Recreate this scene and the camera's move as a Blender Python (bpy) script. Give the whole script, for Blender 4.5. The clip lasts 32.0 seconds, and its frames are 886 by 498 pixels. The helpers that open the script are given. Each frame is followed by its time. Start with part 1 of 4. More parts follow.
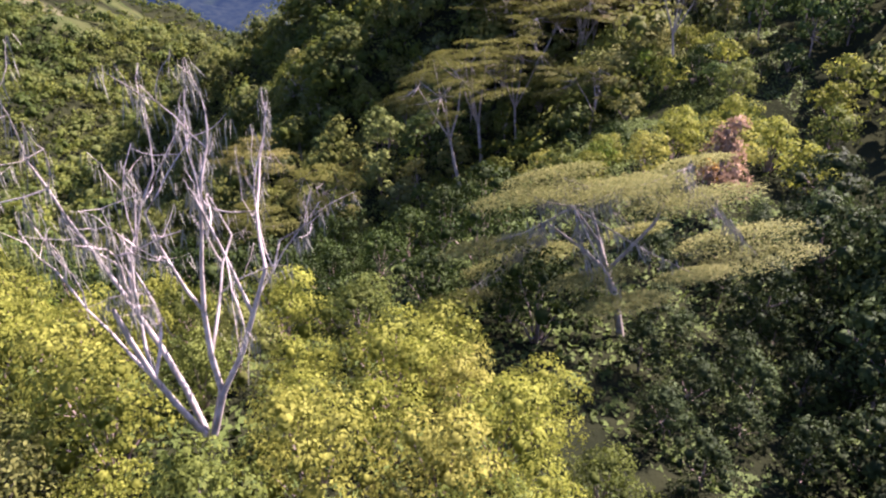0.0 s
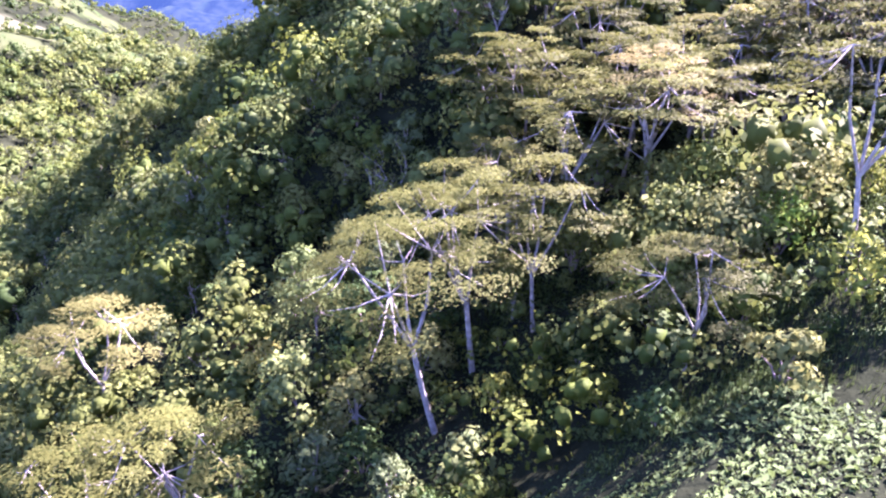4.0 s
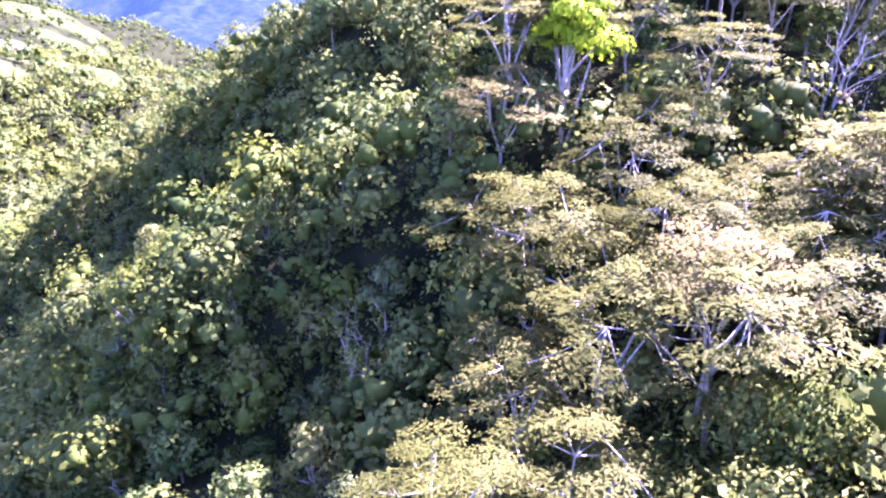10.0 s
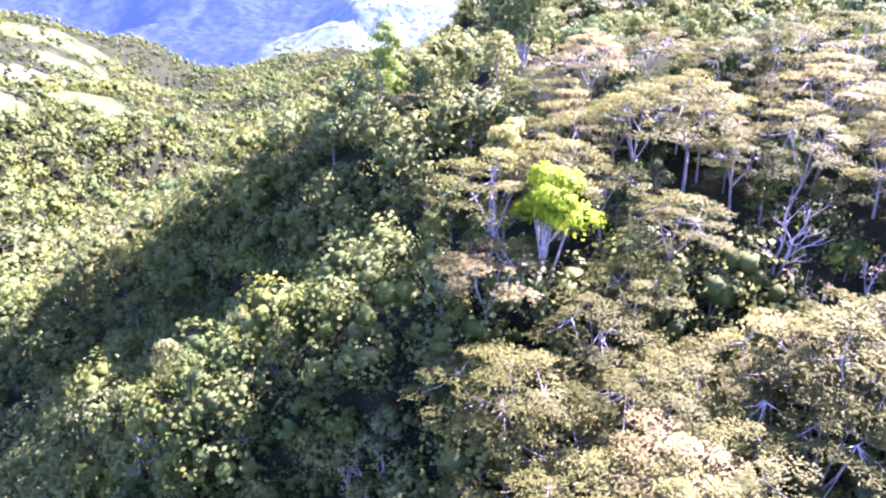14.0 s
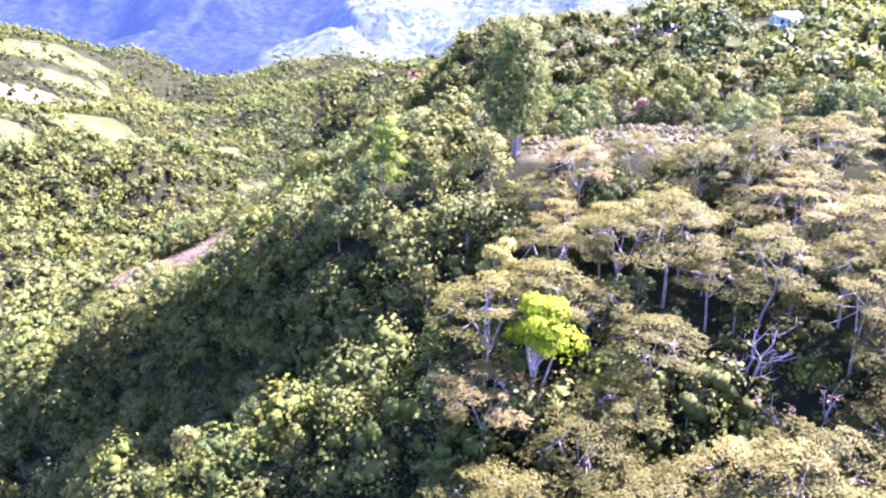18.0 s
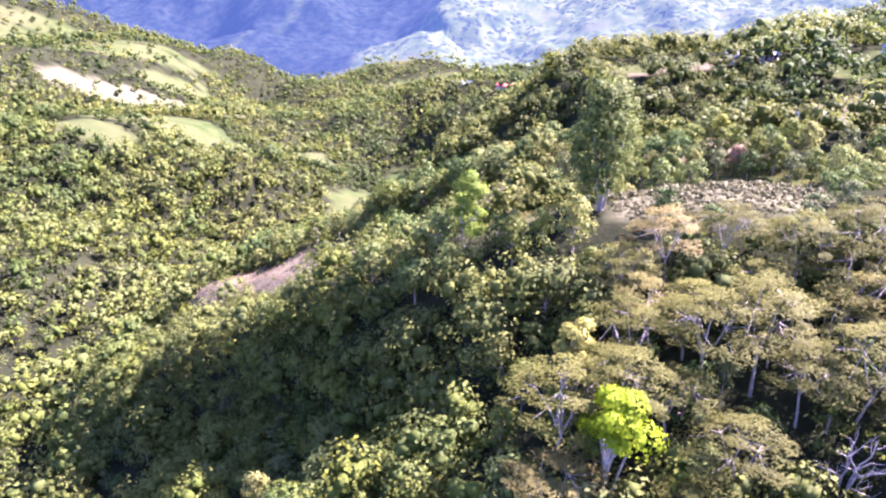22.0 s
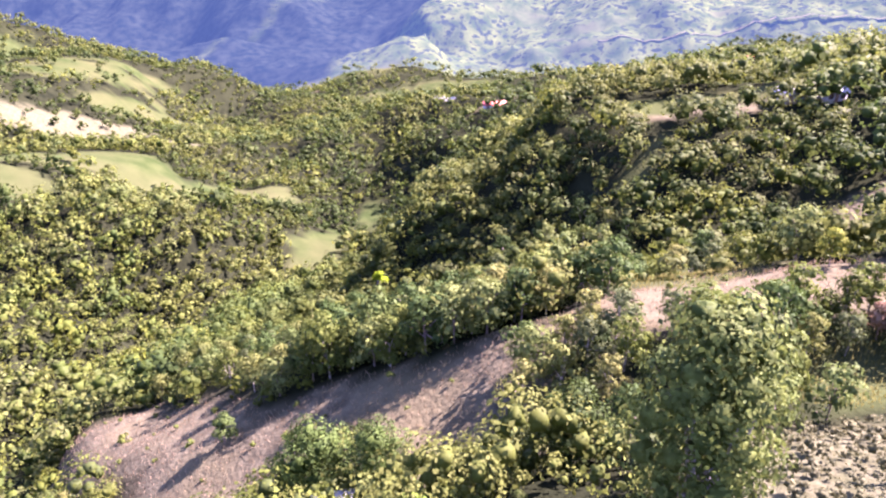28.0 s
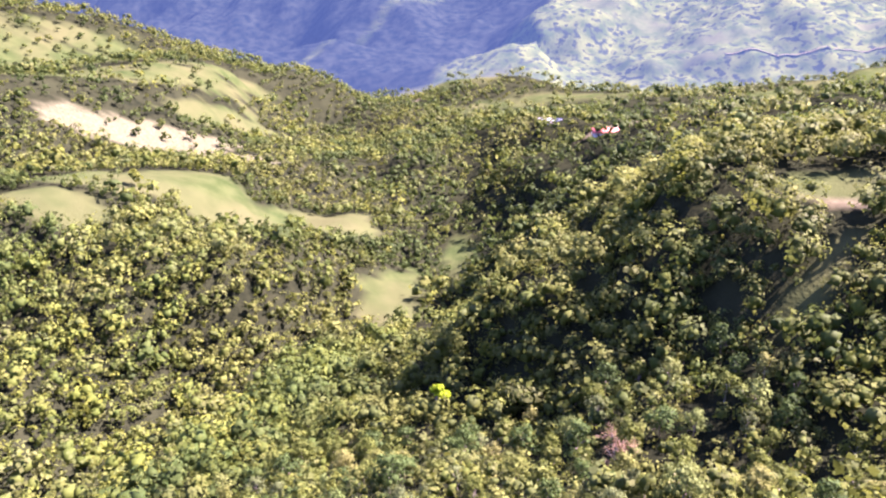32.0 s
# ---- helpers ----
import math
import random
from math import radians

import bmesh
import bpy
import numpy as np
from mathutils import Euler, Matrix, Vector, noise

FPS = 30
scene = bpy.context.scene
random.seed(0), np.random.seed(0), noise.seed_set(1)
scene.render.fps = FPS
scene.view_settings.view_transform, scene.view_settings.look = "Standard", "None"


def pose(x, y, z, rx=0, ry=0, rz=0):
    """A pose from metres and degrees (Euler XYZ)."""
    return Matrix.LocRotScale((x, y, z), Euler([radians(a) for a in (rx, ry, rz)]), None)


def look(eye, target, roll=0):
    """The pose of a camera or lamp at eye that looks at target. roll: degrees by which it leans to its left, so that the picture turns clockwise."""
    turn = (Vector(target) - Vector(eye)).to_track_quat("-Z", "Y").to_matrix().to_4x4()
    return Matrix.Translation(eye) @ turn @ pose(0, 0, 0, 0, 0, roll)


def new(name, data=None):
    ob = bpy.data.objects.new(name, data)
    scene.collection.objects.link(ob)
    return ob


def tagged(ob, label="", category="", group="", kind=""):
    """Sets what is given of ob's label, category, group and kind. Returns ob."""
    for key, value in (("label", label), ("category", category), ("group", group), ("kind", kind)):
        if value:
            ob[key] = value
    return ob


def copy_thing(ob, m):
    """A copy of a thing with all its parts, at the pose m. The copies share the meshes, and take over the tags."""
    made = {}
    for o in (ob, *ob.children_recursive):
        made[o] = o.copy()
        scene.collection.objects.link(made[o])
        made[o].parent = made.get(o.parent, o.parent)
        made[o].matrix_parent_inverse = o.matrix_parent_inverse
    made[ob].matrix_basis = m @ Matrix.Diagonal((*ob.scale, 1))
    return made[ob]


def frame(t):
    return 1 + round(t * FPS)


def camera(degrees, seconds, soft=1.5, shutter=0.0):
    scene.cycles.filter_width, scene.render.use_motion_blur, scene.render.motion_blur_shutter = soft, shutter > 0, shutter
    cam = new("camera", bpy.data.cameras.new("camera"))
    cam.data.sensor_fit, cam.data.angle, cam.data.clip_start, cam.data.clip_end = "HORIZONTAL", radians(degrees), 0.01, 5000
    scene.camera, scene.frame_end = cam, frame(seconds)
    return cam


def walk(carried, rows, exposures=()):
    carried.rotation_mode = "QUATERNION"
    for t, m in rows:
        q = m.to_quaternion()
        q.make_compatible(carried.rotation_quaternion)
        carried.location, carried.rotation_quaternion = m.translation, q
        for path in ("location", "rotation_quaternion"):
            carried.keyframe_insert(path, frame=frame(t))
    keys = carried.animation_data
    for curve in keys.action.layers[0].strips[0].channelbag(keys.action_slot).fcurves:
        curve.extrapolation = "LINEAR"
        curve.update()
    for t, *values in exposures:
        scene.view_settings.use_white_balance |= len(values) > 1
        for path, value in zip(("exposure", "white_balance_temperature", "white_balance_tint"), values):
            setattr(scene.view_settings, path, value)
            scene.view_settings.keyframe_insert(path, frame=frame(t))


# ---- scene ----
cam = camera(62.1, 32.0, soft=2.3)
METRES, EYE, TILT, LEAN, TURN = 200.0, 100.0, -26.0, 0.0, 0.0
ROWS = [
    (0.0, 0.0, 0.0, 0.0, 0.0, 0.0, -0.0),
    (0.5, 0.001, 0.0199, 0.0091, -0.05, 0.07, -0.09),
    (1.0, 0.0024, 0.0408, 0.0192, -0.06, 0.08, -0.04),
    (1.5, 0.0037, 0.0618, 0.029, -0.06, 0.12, -0.02),
    (2.0, 0.0053, 0.0852, 0.0399, -0.08, 0.17, 0.0),
    (2.5, 0.007, 0.1092, 0.0514, -0.1, 0.17, 0.04),
    (3.0, 0.0084, 0.1337, 0.063, -0.12, 0.19, 0.04),
    (3.5, 0.0102, 0.1598, 0.0759, -0.12, 0.2, 0.04),
    (4.0, 0.012, 0.1843, 0.0878, -0.15, 0.2, 0.06),
    (4.5, 0.0139, 0.2092, 0.1005, -0.18, 0.18, 0.1),
    (6.5, 0.0156, 0.2609, 0.1269, -0.38, 0.19, 0.16),
    (7.0, 0.0156, 0.2625, 0.1286, -0.47, 0.14, 0.22),
    (7.5, 0.0155, 0.2632, 0.1295, -0.56, 0.11, 0.24),
    (8.0, 0.0147, 0.2629, 0.131, -0.64, 0.13, 0.17),
    (8.5, 0.014, 0.2611, 0.1343, -0.69, 0.16, 0.09),
    (9.0, 0.0133, 0.2585, 0.1386, -0.73, 0.19, 0.06),
    (9.5, 0.0132, 0.2552, 0.1449, -0.75, 0.22, 0.07),
    (10.0, 0.0132, 0.2514, 0.1517, -0.79, 0.29, 0.04),
    (10.5, 0.0135, 0.2475, 0.1591, -0.85, 0.35, -0.01),
    (11.0, 0.0139, 0.2432, 0.1666, -0.9, 0.35, -0.02),
    (11.5, 0.0139, 0.2386, 0.1741, -0.96, 0.41, -0.06),
    (12.0, 0.0137, 0.2343, 0.1813, -1.0, 0.47, -0.13),
    (12.5, 0.0138, 0.2304, 0.1884, -1.03, 0.5, -0.14),
    (13.0, 0.014, 0.2269, 0.1955, -1.09, 0.54, -0.18),
    (13.5, 0.0141, 0.2232, 0.2022, -1.14, 0.53, -0.12),
    (14.0, 0.0141, 0.2195, 0.2092, -1.18, 0.55, -0.1),
    (14.5, 0.0141, 0.2152, 0.217, -1.22, 0.54, -0.06),
    (16.5, 0.0142, 0.2019, 0.2447, -1.17, 0.25, 0.32),
    (17.0, 0.0143, 0.1987, 0.25, -1.17, 0.28, 0.33),
    (17.5, 0.0143, 0.1954, 0.2557, -1.16, 0.28, 0.35),
    (18.0, 0.0144, 0.1915, 0.2627, -1.16, 0.24, 0.38),
    (18.5, 0.0143, 0.188, 0.2697, -1.15, 0.24, 0.38),
    (19.0, 0.0142, 0.1845, 0.2769, -1.16, 0.21, 0.41),
    (19.5, 0.0142, 0.1815, 0.2832, -1.15, 0.22, 0.41),
    (20.0, 0.0141, 0.1802, 0.2865, -1.17, 0.24, 0.41),
    (20.5, 0.0139, 0.18, 0.2874, -1.17, 0.25, 0.4),
    (21.0, 0.0138, 0.1814, 0.2887, 1.17, 0.25, -0.69),
    (21.5, 0.0146, 0.1889, 0.2921, 6.29, 0.09, -3.2),
    (22.0, 0.0146, 0.1985, 0.2967, 4.99, 0.14, -2.55),
    (22.5, 0.0137, 0.2104, 0.3027, 4.47, 0.14, -2.23),
    (23.0, 0.013, 0.2244, 0.3097, 4.44, 0.14, -2.15),
    (23.5, 0.0125, 0.24, 0.317, 4.41, 0.14, -2.06),
    (24.0, 0.0121, 0.2585, 0.3257, 4.38, 0.13, -2.0),
    (24.5, 0.0115, 0.2785, 0.3351, 4.36, 0.14, -1.94),
    (25.0, 0.0111, 0.2995, 0.3456, 4.32, 0.11, -1.87),
    (25.5, 0.0107, 0.323, 0.357, 4.29, 0.06, -1.77),
    (27.5, 0.0119, 0.4232, 0.4028, 4.33, 0.0, -1.41),
    (28.0, 0.0114, 0.4483, 0.4146, 4.29, 0.0, -1.37),
    (28.5, 0.0108, 0.4732, 0.4265, 4.25, 0.02, -1.31),
    (29.0, 0.0105, 0.5003, 0.4393, 4.34, 0.02, -1.31),
    (29.5, 0.0102, 0.5261, 0.4512, 5.12, 0.04, -1.65),
    (30.0, 0.0096, 0.5517, 0.4637, 7.03, -0.05, -2.55),
    (30.5, 0.009, 0.5786, 0.476, 10.86, -0.27, -4.38),
    (31.0, 0.0082, 0.6039, 0.4874, 12.21, -0.38, -5.02),
    (31.5, 0.0063, 0.6301, 0.4996, 12.15, -0.38, -4.96),
    (32.0, 0.004, 0.6563, 0.5114, 12.08, -0.37, -4.91),
]
walk(cam, [(t, pose(0, 0, EYE, TILT, LEAN, TURN) @ pose(METRES * x, METRES * y, METRES * z, 90 + pitch, roll, yaw)) for t, x, y, z, yaw, pitch, roll in ROWS],
     exposures=[(0.0, 2.65, 5450, 55), (1.0, 3.25, 5150, 63), (2.0, 3.6, 4950, 67), (4.0, 4.2, 4850, 71), (7.0, 4.75, 4820, 80), (12.0, 4.65, 4820, 80), (20.0, 4.2, 5000, 74),
                (25.0, 3.75, 5200, 71), (32.0, 3.65, 5400, 71)])

# ---- daylight ----
SUN_AZ, SUN_EL = radians(57), radians(45)
world = bpy.data.worlds.new("sky")
scene.world = world
world.use_nodes = True
sky = world.node_tree.nodes.new("ShaderNodeTexSky")
sky.sky_type, sky.sun_disc, sky.sun_elevation, sky.sun_rotation = "NISHITA", False, SUN_EL, SUN_AZ
world.node_tree.links.new(sky.outputs[0], world.node_tree.nodes["Background"].inputs[0])
world.node_tree.nodes["Background"].inputs[1].default_value = 0.06
sun = new("sun", bpy.data.lights.new("sun", "SUN"))
sun.data.energy, sun.data.angle, sun.data.color = 5.0, radians(0.5), (1.0, 0.86, 0.63)
sun_way = Vector((math.sin(SUN_AZ) * math.cos(SUN_EL), math.cos(SUN_AZ) * math.cos(SUN_EL), math.sin(SUN_EL)))
sun.matrix_world = look(tuple(sun_way * 300), (0, 0, 0))

# ---- the lie of the land ----
# crests and streams as lines of (x, y, height of the ground)
LINES = [
    # knoll below the start and its shoulder
    [(-70, -60, 58), (-20, -8, 80), (-7, 5, 86.5), (-5, 14, 86), (3, 24, 80.5), (13, 38, 80), (20, 56, 81), (34, 78, 86), (70, 90, 98), (120, 100, 118)],
    # gully between the knoll and the spur
    [(16, 88, 79), (3, 80, 71), (-8, 71, 65), (-18, 73, 60), (-40, 84, 48), (-60, 110, 38), (-85, 150, 28), (-108, 190, 23)],
    # face of the spur
    [(40, 124, 94), (24, 120, 92), (8, 116, 89), (0, 113, 86), (-12, 115, 78), (-30, 135, 63), (-55, 152, 41)],
    # foot of the face
    [(14, 96, 77), (3, 93, 73), (-8, 99, 67), (-20, 97, 65), (-36, 108, 55), (-62, 135, 37)],
    # crest of the spur
    [(150, 140, 122), (53, 147, 102), (14, 146, 101), (-3, 150, 96), (-25, 162, 79), (-45, 173, 64), (-65, 186, 48), (-84, 205, 34), (-100, 225, 22)],
    # shelf behind the spur
    [(110, 215, 103), (70, 200, 97), (36, 194, 95), (14, 190, 92), (-6, 190, 84), (-40, 198, 65), (-57, 207, 55), (-71, 223, 45), (-84, 255, 28)],
    # far rim of the shelf
    [(80, 210, 94), (40, 206, 91), (14, 204, 88.5), (0, 202, 82), (-16, 208, 76), (-40, 224, 60), (-66, 246, 40)],
    [(80, 220, 87), (40, 214, 83), (14, 212, 80), (0, 212, 75), (-16, 220, 67)],
    # stream behind the shelf
    [(120, 246, 98), (78, 248, 90), (46, 240, 77), (18, 236, 70), (4, 240, 66), (-25, 260, 47), (-55, 290, 28), (-86, 322, 8)],
    # crest of the second hill
    [(220, 330, 104), (110, 300, 97), (70, 292, 92), (44, 308, 88), (26, 300, 87), (14, 298, 83), (7, 299, 77), (-4, 300, 68), (-18, 301, 58), (-29, 307, 38), (-50, 345, 8)],
    # its shoulder farther back
    [(44, 308, 88), (40, 348, 78), (16, 342, 73), (-8, 350, 54), (-16, 326, 54), (-25, 350, 28), (-42, 366, 3)],
    # stream behind the second hill
    [(190, 410, 64), (90, 392, 62), (46, 382, 62), (14, 378, 50), (-10, 376, 30), (-30, 376, 10), (-56, 392, -8)],
    # spur between the second and the third hill, and the stream behind it
    [(150, 440, 62), (60, 412, 64), (22, 404, 59), (-4, 404, 43), (-18, 398, 34), (-32, 396, 22), (-54, 406, -4)],
    [(120, 470, 44), (30, 452, 26), (-30, 445, 4), (-62, 442, -12)],
    # third hill with the houses
    [(220, 640, 30), (140, 520, 48), (95, 500, 50), (0, 508, 28), (-37, 505, 14), (-62, 484, -6)],
    [(60, 570, 28), (-20, 570, 20), (-44, 610, 8), (-60, 650, -2), (-100, 680, -16)],
    # main stream
    [(-150, 60, 20), (-118, 130, 24), (-112, 200, 22), (-104, 260, 16), (-95, 318, 5), (-72, 385, -4), (-60, 428, -12), (-70, 500, -8), (-104, 560, -5), (-146, 650, -22), (-200, 850, -58), (-330, 1000, -84), (-700, 1100, -120)],
    # side of the left slope
    [(-200, 100, 54), (-170, 200, 46), (-138, 300, 26), (-139, 338, 38), (-118, 345, 33), (-116, 376, 24), (-112, 428, 10), (-132, 480, -2), (-124, 545, -14)],
    [(-230, 250, 56), (-190, 360, 46), (-168, 465, 19), (-165, 540, 0), (-160, 614, -26), (-210, 760, -54)],
    # crest of the left slope
    [(-330, 60, 110), (-320, 250, 92), (-310, 400, 72), (-308, 545, 40), (-322, 615, 36), (-335, 690, 27), (-296, 770, -4), (-310, 870, -45)],
    [(-600, 100, 160), (-620, 400, 120), (-480, 640, 64), (-410, 715, 46), (-380, 860, -24), (-420, 960, -70)],
    # fields beyond the third hill
    [(500, 560, 50), (330, 700, 10), (137, 651, 0), (40, 760, -22), (-120, 860, -55)],
    # foot and crests of the mountain
    [(600, 900, 0), (250, 950, -35), (0, 1050, -60), (-250, 1180, -85), (-600, 1300, -110), (-1300, 1400, -120)],
    [(-110, 1030, -50), (-80, 1180, -25), (-30, 1400, 10), (160, 1900, 250)],
    [(-410, 1130, -84), (-420, 1500, -30), (-300, 1900, 200)],
    [(-250, 1140, -86), (-300, 1400, -75), (-330, 1700, -40), (-200, 2100, 120)],
    [(160, 1080, -30), (190, 1300, 0), (330, 1700, 160)],
    [(40, 1060, -45), (90, 1300, -15), (200, 1700, 80)],
    [(2500, 2000, 600), (1200, 2100, 480), (400, 2200, 430), (-300, 2400, 480), (-1200, 2600, 420), (-2800, 2600, 300)],
    [(900, 200, 170), (1600, 900, 260), (3000, 1500, 400)],
    [(-1200, 300, 220), (-2000, 1200, 260), (-3000, 1800, 300)],
    [(-3500, 4700, 700), (0, 4700, 800), (3500, 4700, 800)],
    [(-300, -140, 60), (0, -140, 66), (300, -100, 130)],
]


def lattice(x, y, seed):
    """Smooth noise between -1 and 1, for arrays."""
    xi, yi = np.floor(x), np.floor(y)
    u, v = x - xi, y - yi
    u, v = u * u * (3 - 2 * u), v * v * (3 - 2 * v)

    def dice(a, b):
        k = np.sin(a * 127.1 + b * 311.7 + seed * 74.7) * 43758.5453
        return 2 * (k - np.floor(k)) - 1
    low = dice(xi, yi) * (1 - u) + dice(xi + 1, yi) * u
    high = dice(xi, yi + 1) * (1 - u) + dice(xi + 1, yi + 1) * u
    return low * (1 - v) + high * v


def land(x, y):
    """Height of the ground at x, y."""
    x, y = np.atleast_1d(np.asarray(x, float)), np.atleast_1d(np.asarray(y, float))
    top, total = np.zeros_like(x), np.zeros_like(x)
    for line in LINES:
        best, height = np.full(x.shape, 1e18), np.zeros_like(x)
        for (ax, ay, az), (bx, by, bz) in zip(line, line[1:]):
            dx, dy = bx - ax, by - ay
            k = np.clip(((x - ax) * dx + (y - ay) * dy) / (dx * dx + dy * dy), 0, 1)
            d = (x - ax - k * dx) ** 2 + (y - ay - k * dy) ** 2
            near = d < best
            best, height = np.where(near, d, best), np.where(near, az + k * (bz - az), height)
        w = 1 / (np.sqrt(best) + 3) ** 3
        top, total = top + w * height, total + w
    z = top / total
    far = np.clip((y - 250) / 900, 0, 1)
    z = z + 1.2 * lattice(x / 14, y / 14, 1) + 0.5 * lattice(x / 5, y / 5, 2)
    z = z + far * (14 * lattice(x / 120, y / 120, 3) + 6 * lattice(x / 45, y / 45, 4))
    ribbed = np.clip((y - 236) / 30, 0, 1) * np.clip((640 - y) / 120, 0, 1) * np.clip((x + 50) / 25, 0, 1)
    z = z + ribbed * 6 * (0.36 - np.abs(lattice((x + 0.35 * y) / 27, (y - 0.35 * x) / 85, 7)))
    high = np.clip((y - 1000) / 500, 0, 1)
    return z + high * (70 * (0.5 - np.abs(lattice(x / 260 + y / 700, y / 620, 5))) + 25 * (0.5 - np.abs(lattice(x / 90, y / 180, 6))))


# open ground: (x, y, half length, half width, turn in degrees, kind)
OPEN = [
    (-53, 205, 31, 11, -30, "dry"),
    (-38, 191, 15, 9, -30, "dry"),
    (-21, 190, 15, 6.5, -8, "dry"),
    (-3, 184, 12, 6, 22, "dry"),
    (1, 177, 9, 8, 0, "dry"),
    (4, 153, 6, 2.5, 20, "green"),
    (30, 156, 14, 10, 5, "pale"),
    (38, 177, 14, 6, 10, "green"),
    (32, 195, 18, 9, 8, "dry"),
    (28, 204, 12, 3, 4, "green"),
    (48, 297, 20, 6, 0, "green"),
    (52, 290, 18, 5, -8, "dry"),
    (34, 270, 8, 3, 60, "green"),
    (106, 276, 22, 9, 10, "green"),
    (78, 240, 14, 9, 10, "dry"),
    (66, 240, 10, 5, 30, "dry"),
    (-302, 552, 88, 34, 62, "green"),
    (-395, 665, 40, 16, 30, "green"),
    (-430, 560, 110, 60, 62, "green"),
    (-330, 440, 50, 24, 60, "green"),
    (-285, 660, 46, 14, 70, "green"),
    (-232, 492, 50, 15, 64, "pale"),
    (-196, 497, 36, 14, 8, "pale"),
    (-240, 572, 52, 10, 80, "green"),
    (-174, 405, 36, 16, 62, "green"),
    (-156, 410, 26, 17, 55, "green"),
    (-122, 432, 32, 24, 40, "green"),
    (-176, 352, 18, 10, 20, "green"),
    (-210, 372, 22, 11, 30, "green"),
    (-75, 402, 13, 30, 12, "green"),
    (-60, 450, 8, 20, 10, "green"),
    (200, 655, 140, 48, 10, "green"),
    (110, 755, 150, 42, 0, "green"),
    (60, 865, 190, 40, 0, "green"),
    (75, 592, 34, 8, 20, "green"),
    (175, 625, 60, 26, 8, "green"),
    (290, 680, 70, 30, 10, "green"),
    (15, 535, 28, 8, 10, "dry"),
    (-50, 768, 60, 18, -10, "dry"),
    (100, 690, 60, 20, 5, "dry"),
    (230, 760, 80, 22, 10, "green"),
    (60, 780, 55, 18, -12, "green"),
    (140, 850, 80, 22, 6, "green"),
    (-135, 815, 50, 12, -25, "green"),
    (-200, 870, 40, 12, -15, "dry"),
    (300, 880, 90, 24, 8, "green"),
    (-20, 890, 60, 14, -10, "green"),
    (-165, 965, 62, 28, 25, "green"),
    (-215, 985, 34, 14, 0, "green"),
    (-40, 1225, 30, 44, 30, "green"),
    (36, 1205, 26, 34, 40, "green"),
    (120, 1110, 60, 11, 14, "green"),
    (250, 1130, 70, 9, -10, "green"),
    (90, 1060, 70, 9, 6, "green"),
]


def openness(x, y, kinds=("dry", "pale", "green"), grow=0.0):
    """1 inside open ground, 0 in the woods, with ragged edges."""
    x, y = np.atleast_1d(np.asarray(x, float)), np.atleast_1d(np.asarray(y, float))
    ragged = 0.22 * lattice(x / 9, y / 9, 11) + 0.12 * lattice(x / 3, y / 3, 12)
    out = np.zeros_like(x)
    for cx, cy, a, b, turn, kind in OPEN:
        if kind in kinds:
            c, s = math.cos(radians(turn)), math.sin(radians(turn))
            u, v = (x - cx) * c + (y - cy) * s, -(x - cx) * s + (y - cy) * c
            d = np.sqrt((u / (a + grow)) ** 2 + (v / (b + grow)) ** 2) + ragged + (0.25 * lattice(x / 22, y / 22, 13) if a * b > 300 else 0)
            out = np.maximum(out, np.clip((1.06 - d) * 8, 0, 1))
    return out


# ---- end of the land ----


def link(tree, a, b):
    tree.links.new(a, b)


def matter(name, rough=0.8):
    m = bpy.data.materials.new(name)
    m.use_nodes = True
    t = m.node_tree
    b = t.nodes["Principled BSDF"]
    b.inputs["Roughness"].default_value, b.inputs["Specular IOR Level"].default_value = rough, 0.12
    return m, t, b


def mixed(t, kind, fac, a, b, blend="MIX"):
    n = t.nodes.new("ShaderNodeMix")
    n.data_type, n.blend_type = kind, blend
    slots = (6, 7, 2) if kind == "RGBA" else (2, 3, 0)
    for i, v in ((0, fac), (slots[0], a), (slots[1], b)):
        if hasattr(v, "is_linked"):
            link(t, v, n.inputs[i])
        else:
            n.inputs[i].default_value = (*v, 1) if isinstance(v, tuple) and len(v) == 3 else v
    return n.outputs[slots[2]]


def noisy(t, scale, detail=4, low=0.35, high=0.65):
    n = t.nodes.new("ShaderNodeTexNoise")
    c = t.nodes.new("ShaderNodeTexCoord")
    link(t, c.outputs["Object"], n.inputs["Vector"])
    n.inputs["Scale"].default_value, n.inputs["Detail"].default_value = scale, detail
    r = t.nodes.new("ShaderNodeMapRange")
    r.inputs[1].default_value, r.inputs[2].default_value = low, high
    link(t, n.outputs[0], r.inputs[0])
    return r.outputs[0]


